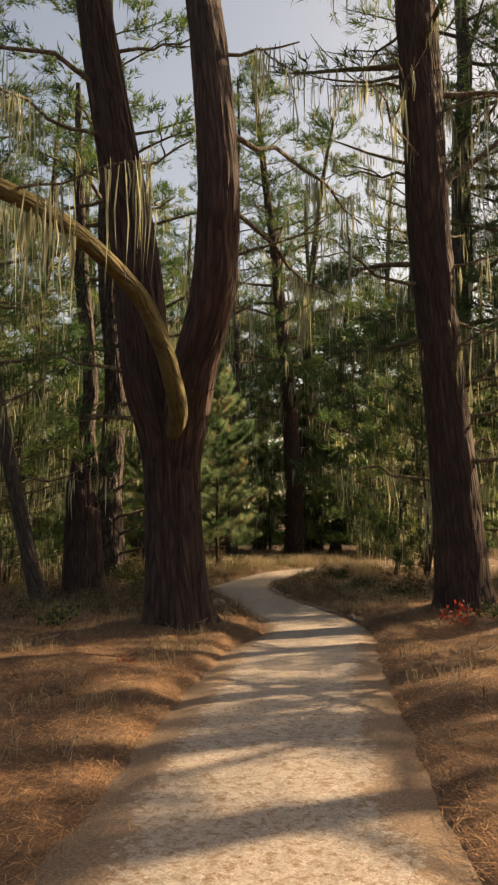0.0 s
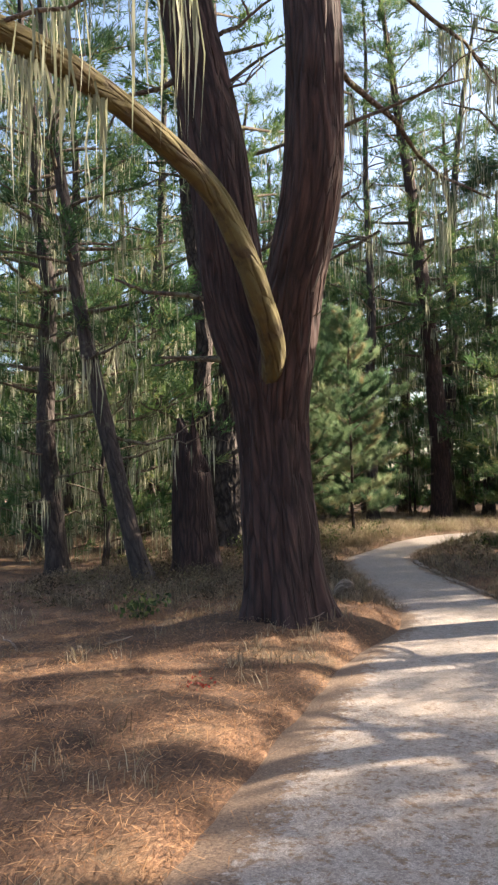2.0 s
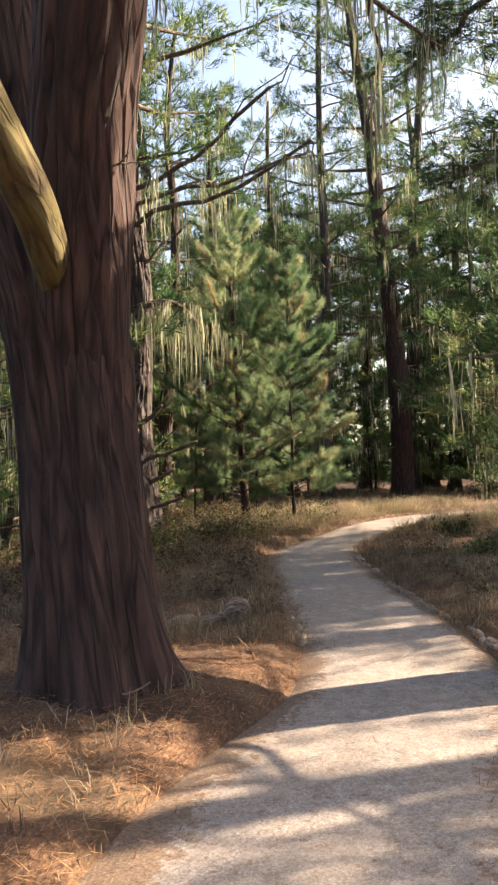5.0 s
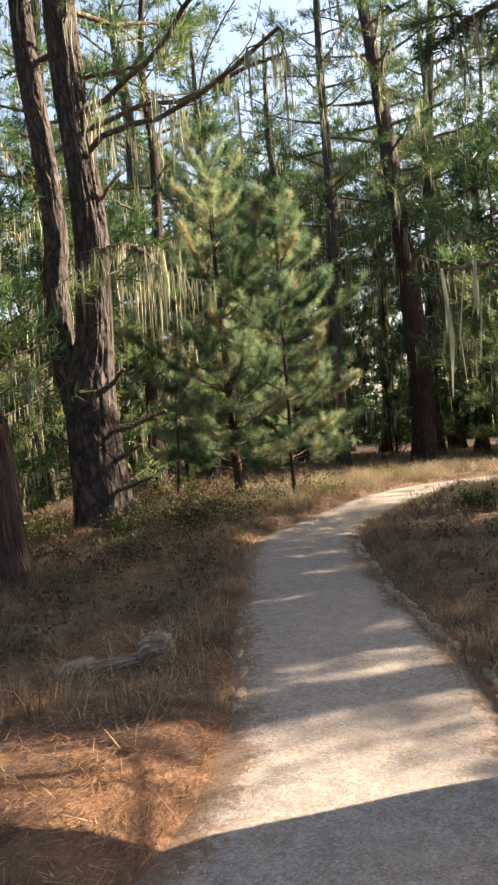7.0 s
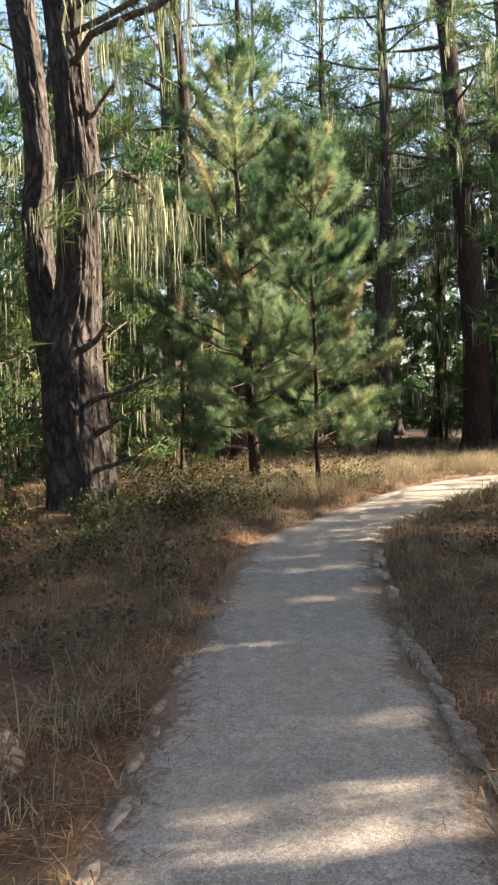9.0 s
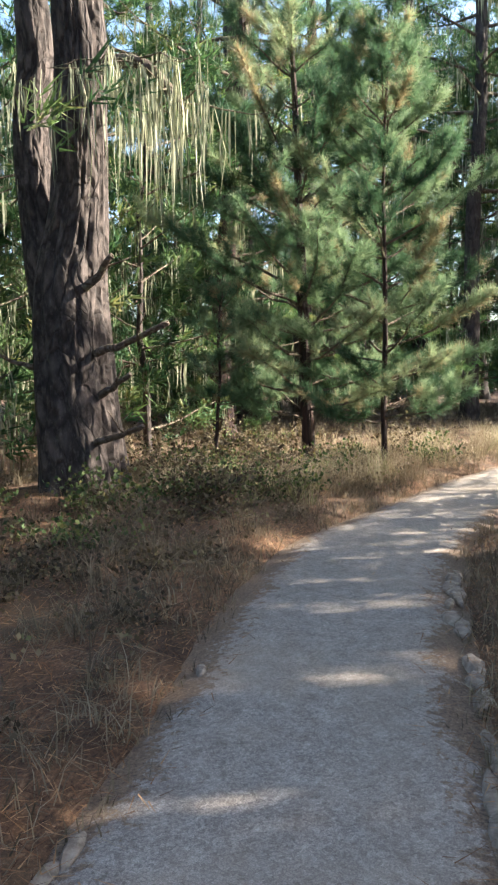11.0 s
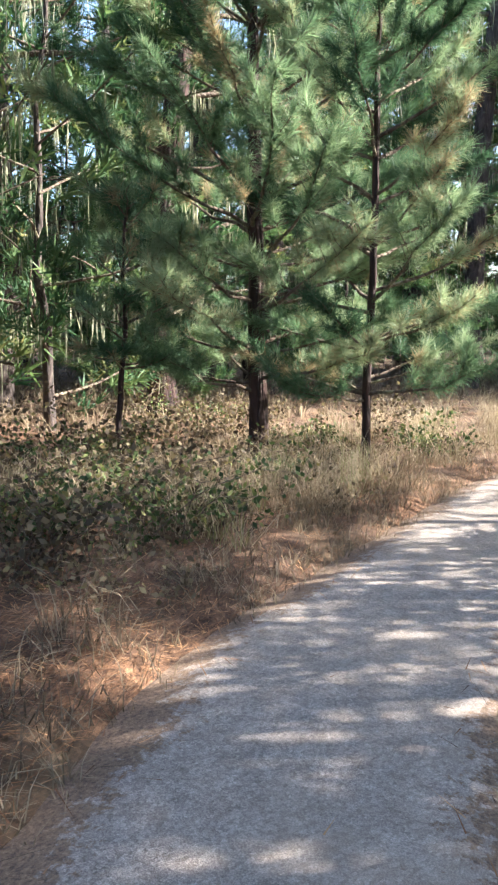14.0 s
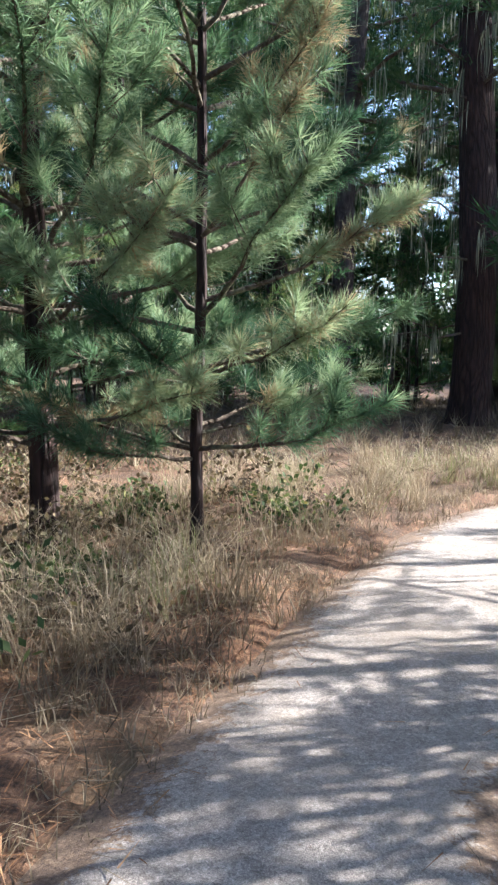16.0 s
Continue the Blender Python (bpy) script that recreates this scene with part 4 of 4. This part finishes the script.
low = np.concatenate([spots(rng, 6500, -5.5, -0.7, 12.8, 23.5, lambda x, y, d: d > 0.2 and patchy(x, y, 1.5, 71) > 0.12), spots(rng, 1600, 1.2, 5, 15.5, 28, lambda x, y, d: d > 0.5 and patchy(x, y, 1.5, 71) > 0.2), spots(rng, 3500, -4.5, 0.3, 22, 28, lambda x, y, d: d > 0.4 and patchy(x, y, 1.5, 71) > -0.1)])
mound = np.array([max(0.0, patchy(x, y, 1.5, 71)) for x, y, z in low])
low[:, 2] += 0.02 + (0.10 + 0.38 * mound) * rng.rand(len(low)) ** 1.3
fall = np.clip(0.08 + 0.9 * np.array([bumpy(x, y, 1.1, 75) for x, y, z in low]) + 0.6 * rng.rand(len(low)), 0, 1)
lt, lv = leaves(rng, low, 0.042, fall)
tagged(new("low_leaves", soup("low_leaves", lt, DULL, lv)), "small withered brownish leaves of low ground cover", "ground cover", kind="stuff")
pick = rng.rand(len(low)) < 0.45
roots = low[pick].copy()
roots[:, 2] -= 0.06
tri, tint = tufts(rng, roots, rng.randn(len(roots), 3) * 0.9 + np.array([0, 0, 0.35]), 4, 0.26, 0.005, 0.9, fall[pick] * 0.5, 0.0)
tagged(new("dead_stems", soup("dead_stems", tri, STRAW, tint)), "tangled dead brown stems beside the trail", "ground cover", kind="stuff")

# fallen needles, thick beside the first stretch and thin on the trail
near = spots(rng, 48000, -4.0, 4.2, 2.6, 27, lambda x, y, d: (d > 0.0 and patchy(x, y) > -0.45) or (d > -0.3 and rng.rand() < 0.16) or rng.rand() < 0.0015)
near = np.concatenate([near, spots(rng, 22000, -3.6, 3.2, 3.0, 12, lambda x, y, d: d > 0.0), spots(rng, 16000, -3.4, 3.6, 12, 21, lambda x, y, d: d > -0.05)])
for q in near:
    q[2] = max(q[2], 0.02)
a = rng.rand(len(near)) * 6.28
d = np.stack([np.cos(a), np.sin(a), rng.randn(len(near)) * 0.22], 1) * (0.05 + 0.10 * rng.rand(len(near), 1))
w = np.stack([-np.sin(a), np.cos(a), np.zeros(len(near))], 1) * 0.0032
up = near + np.array([0, 0, 0.012]) + rng.rand(len(near), 1) * np.array([0, 0, 0.03])
tagged(new("fallen_needles", soup("fallen_needles", np.stack([up - w, up + w, up + d], 1), LITTER, rng.rand(len(near)))), "loose brown fallen pine needles on the forest floor", "pine needles", kind="stuff")

# dry grass: short in the near verge, tall and straw-coloured round the bend
def tussocks(rng, centres, each, wide):
    """Roots gathered into tussocks round the given centres."""
    out = np.repeat(centres, each, 0) + rng.randn(len(centres) * each, 3) * np.array([wide, wide, 0])
    return out


short = spots(rng, 1100, -6, 5, 3, 18, lambda x, y, d: d > 0.25 and patchy(x, y, 0.8, 33) > 0.10)
brown = tussocks(rng, spots(rng, 210, -6, 0.3, 12.6, 22, lambda x, y, d: d > 0.25 and patchy(x, y, 0.9, 41) > -0.3), 7, 0.06)
right = tussocks(rng, spots(rng, 150, 0.8, 7, 14.5, 31, lambda x, y, d: d > 0.45 and patchy(x, y, 0.8, 47) > 0.05), 9, 0.08)
behind = spots(rng, 900, -7, 8, 21.5, 34, lambda x, y, d: d > 0.9 and patchy(x, y, 0.9, 41) > -0.3)
lush = tussocks(rng, spots(rng, 170, -4.5, 4, 21.8, 32, lambda x, y, d: 0.3 < d < 2.4 and patchy(x, y, 1.2, 53) > -0.25), 12, 0.09)
edging = spots(rng, 2000, -2.5, 4, 13, 31, lambda x, y, d: -0.10 < d < 0.6 and patchy(x, y, 1.4, 57) > -0.2)
g4, t4 = blades(rng, edging, 0.13, 0.003, 1.8, rng.rand(len(edging)) * 0.6)
g1, t1 = blades(rng, short, 0.15, 0.0028, 1.3, rng.rand(len(short)) * 0.85)
g2, t2 = blades(rng, brown, 0.22, 0.003, 1.7, rng.rand(len(brown)) * 0.55)
g5, t5 = blades(rng, right, 0.25, 0.003, 1.5, 0.15 + rng.rand(len(right)) * 0.8)
g6, t6 = blades(rng, behind, 0.34, 0.0035, 1.4, 0.2 + rng.rand(len(behind)) * 0.6)
g3, t3 = blades(rng, lush, 0.40, 0.003, 1.5, np.repeat(0.3 + rng.rand(len(lush) // 12) * 0.7, 12))
tagged(new("dry_grass", soup("dry_grass", np.concatenate([g1, g2, g3, g4, g5, g6]), STRAW, np.concatenate([t1, t2, t3, t4, t5, t6]))), "dry straw-coloured grass along the trail", "grass", kind="stuff")


def bramble(x, y, r, h, n, label, mat=BRAMBLE, name="bramble_bush", size=0.055, group="brambles beside the trail"):
    """A low tangle of arching stems with small leaves."""
    ob = thing(name, x, y, land(x, y) - 0.02, label, "bush", group)
    stems, cs = [], []
    for _ in range(max(5, n // 40)):
        a = rng.rand() * 6.28
        p = limb_path(rng, (rng.randn() * r * 0.3, rng.randn() * r * 0.3, 0), (math.cos(a) * 0.8, math.sin(a) * 0.8, 1.1), h * (0.7 + 0.7 * rng.rand()), -0.45, 0.3, 7)
        stems.append(tube(p, np.linspace(0.005, 0.002, 7), 3))
        cs.append(p[rng.randint(1, 7, 40)] + rng.randn(40, 3) * np.array([0.07, 0.07, 0.05]))
    c = np.vstack(cs)[:n]
    c[:, 2] = np.maximum(c[:, 2], 0.03)
    tri, tint = leaves(rng, c, size, rng.rand(len(c)) * 0.95)
    part(ob, "twigs", quads("twigs", stems, TWIG))
    part(ob, "foliage", soup("foliage", tri, mat, tint))
    return ob


GREEN_TANGLE = "low green bramble tangle among dry grass"
for x, y, r, h, n in ((-3.0, 20.6, 0.5, 0.6, 700), (-2.5, 21.6, 0.5, 0.5, 600), (-4.4, 20.2, 0.5, 0.5, 500), (-1.9, 22.6, 0.4, 0.4, 500), (-2.8, 23.2, 0.6, 0.6, 700), (-2.6, 19.5, 0.5, 0.35, 400), (-3.6, 24.4, 0.6, 0.7, 600),
                      (-1.9, 26.2, 0.6, 0.7, 600), (-0.4, 26.6, 0.5, 0.6, 500), (-5.2, 18.9, 0.7, 0.6, 500), (2.6, 19.4, 0.5, 0.4, 400), (3.0, 17.2, 0.5, 0.4, 400), (2.4, 22.0, 0.5, 0.45, 400), (-1.6, 24.3, 0.4, 0.4, 400)):
    bramble(x, y, r, h, n, GREEN_TANGLE)
for _ in range(34):
    x, y = rng.uniform(-4.6, 0.6), rng.uniform(20.6, 28.0)
    if off_trail(x, y) > 0.9 and math.hypot(x + 3.75, y - 21.4) > 0.9:
        if rng.rand() < 0.35:
            bramble(x, y, 0.5, rng.uniform(0.7, 1.2), 520, GREEN_TANGLE, size=0.042)
        else:
            bramble(x, y, 0.45, rng.uniform(0.7, 1.3), 320, "dry brown tangle of bramble canes and leaves", DULL, size=0.05)
for _ in range(26):
    x, y = rng.uniform(-4.2, -1.4), rng.uniform(13.6, 21.5)
    if off_trail(x, y) > 0.5 and math.hypot(x + 3.75, y - 21.4) > 0.8:
        bramble(x, y, 0.4, rng.uniform(0.2, 0.38), 170, "low brownish tangle of bramble and dead stems", DULL, size=0.045)
for _ in range(12):
    x, y = rng.uniform(1.6, 4.2), rng.uniform(15.5, 26)
    if off_trail(x, y) > 0.6:
        bramble(x, y, 0.4, rng.uniform(0.25, 0.4), 150, "low brownish tangle of bramble and dead stems", DULL, size=0.045)
bramble(-2.75, 11.6, 0.2, 0.55, 160, "small pale green weed beside the forked pine", size=0.07, name="weed_plant", group="weeds")
bramble(2.95, 11.4, 0.2, 0.4, 90, "small red-leaved plant at the foot of a pine", RED_LEAF, "red_plant", 0.06, "red plants")
bramble(-1.25, 8.4, 0.15, 0.16, 60, "small red-leaved plant at the foot of a pine", RED_LEAF, "red_plant", 0.026, "red plants")
bramble(3.5, 11.6, 0.15, 0.4, 50, "small pale green weed beside the pine", size=0.07, name="weed_plant", group="weeds")


# ---- stones along the trail, broken logs, sticks ----
def stone(x, y, sx, sy, sz, turn, group="stones edging the trail"):
    bm = bmesh.new()
    bmesh.ops.create_icosphere(bm, subdivisions=2, radius=1)
    for v in bm.verts:
        k = 1 + 0.28 * noise.noise(v.co * 1.6 + Vector((x * 3, y * 3, 0)))
        v.co = Vector((v.co.x * sx * k, v.co.y * sy * k, max(-0.5, min(0.75, v.co.z)) * sz * k))
    me = bpy.data.meshes.new("stone")
    bm.to_mesh(me)
    bm.free()
    me.materials.append(STONE)
    ob = tagged(new("stone", me), "pale weathered stone half sunk at the trail edge", "stone", group)
    ob.matrix_basis = pose(x, y, max(land(x, y), 0.0), 0, 0, turn)


for i in range(0, 220):
    ry, ly = RIGHT[i], LEFT[i]
    if 12.8 < ry[1] < 19.6 and rng.rand() < 0.62:
        stone(ry[0] + rng.uniform(0.0, 0.08), ry[1], rng.uniform(0.03, 0.07), rng.uniform(0.09, 0.2), rng.uniform(0.025, 0.045), rng.uniform(0, 25))
    if 12.8 < ly[1] < 18.5 and rng.rand() < 0.24:
        stone(ly[0] + rng.uniform(-0.03, 0.04), ly[1], rng.uniform(0.025, 0.04), rng.uniform(0.07, 0.16), rng.uniform(0.018, 0.03), rng.uniform(-5, 25))


def log_piece(x, y, length, radius, turn, pitch, label):
    """A rotten chunk of log: grey bark round it and pale splintered wood at the broken ends."""
    ob = thing("broken_log", x, y, land(x, y) + radius * 0.55, label, "log", "broken logs")
    ob.matrix_basis = pose(x, y, land(x, y) + radius * 0.55, 0, pitch, turn)
    seed = int(abs(x) * 100)
    st = spline([(-length / 2, 0, 0, radius * 0.85), (-length / 4, 0.01, 0.01, radius), (length / 4, -0.01, 0, radius * 0.95), (length / 2, 0, -0.01, radius * 0.8)], 22)
    v, f, r = tube(st[:, :3], st[:, 3], 28, 0.014, 0, seed, 7)
    for q in v:
        if abs(q[0]) > length * 0.3:
            q[0] += math.copysign(0.14 * length * noise.noise(Vector((q[1] * 16, q[2] * 16, seed))), q[0])
    part(ob, "bark", quads("bark", [(v, f, r)], DEADWOOD), "weathered grey bark")
    st[:, 3] *= 0.82
    st[:, 0] *= 1.12
    v, f, r = tube(st[:, :3], st[:, 3], 24, 0.01, 0, seed + 3, 9)
    for q in v:
        if abs(q[0]) > length * 0.3:
            q[0] += math.copysign(0.16 * length * noise.noise(Vector((q[1] * 30, q[2] * 30, seed + 5))), q[0])
    part(ob, "heartwood", quads("heartwood", [(v, f, r)], DEADWOOD), "pale splintered wood")


log_piece(-0.55, 13.95, 0.34, 0.125, -60, -38, "rotten chunk of log with pale broken end")
log_piece(-1.05, 13.72, 0.22, 0.07, 30, -20, "small splintered piece of rotten log")
log_piece(-0.85, 13.85, 0.42, 0.035, 24, -8, "thin grey length of rotten branch")


def stick(x, y, length, turn, r=0.014):
    p = limb_path(rng, (0, 0, 0), (1, 0, 0.03), length, 0.05, 0.25, 9)
    ob = tagged(new("fallen_stick", quads("fallen_stick", [tube(p, np.linspace(r, r * 0.3, 9), 6)], DEADWOOD)), "bare fallen stick on the forest floor", "stick", "fallen sticks")
    ob.matrix_basis = pose(x, y, max(land(x, y), 0.02) + r, 0, 0, turn)


for x, y, ln, turn in ((-3.9, 19.6, 1.3, -12), (-2.4, 19.9, 0.9, 160), (2.6, 9.4, 0.5, 30), (2.2, 6.8, 0.4, -20), (-3.3, 9.8, 0.8, 140), (-2.7, 9.6, 0.5, 40), (-0.9, 10.6, 0.4, 20), (1.9, 13.9, 0.5, 100), (-1.7, 16.0, 0.7, 15), (-2.9, 13.2, 0.9, 60), (3.1, 11.2, 0.6, 10)):
    stick(x, y, ln, turn)
# straggling bare canes in the brush at the bend
for x, y in ((0.3, 28.3), (0.9, 29.2), (0.0, 29.0), (-3.4, 12.6), (-3.9, 13.4), (-0.4, 27.4)):
    bramble(x, y, 0.3, 0.9, 12, "bare bleached canes standing in dry grass", STRAW, "dead_cane", 0.03, "dead canes")
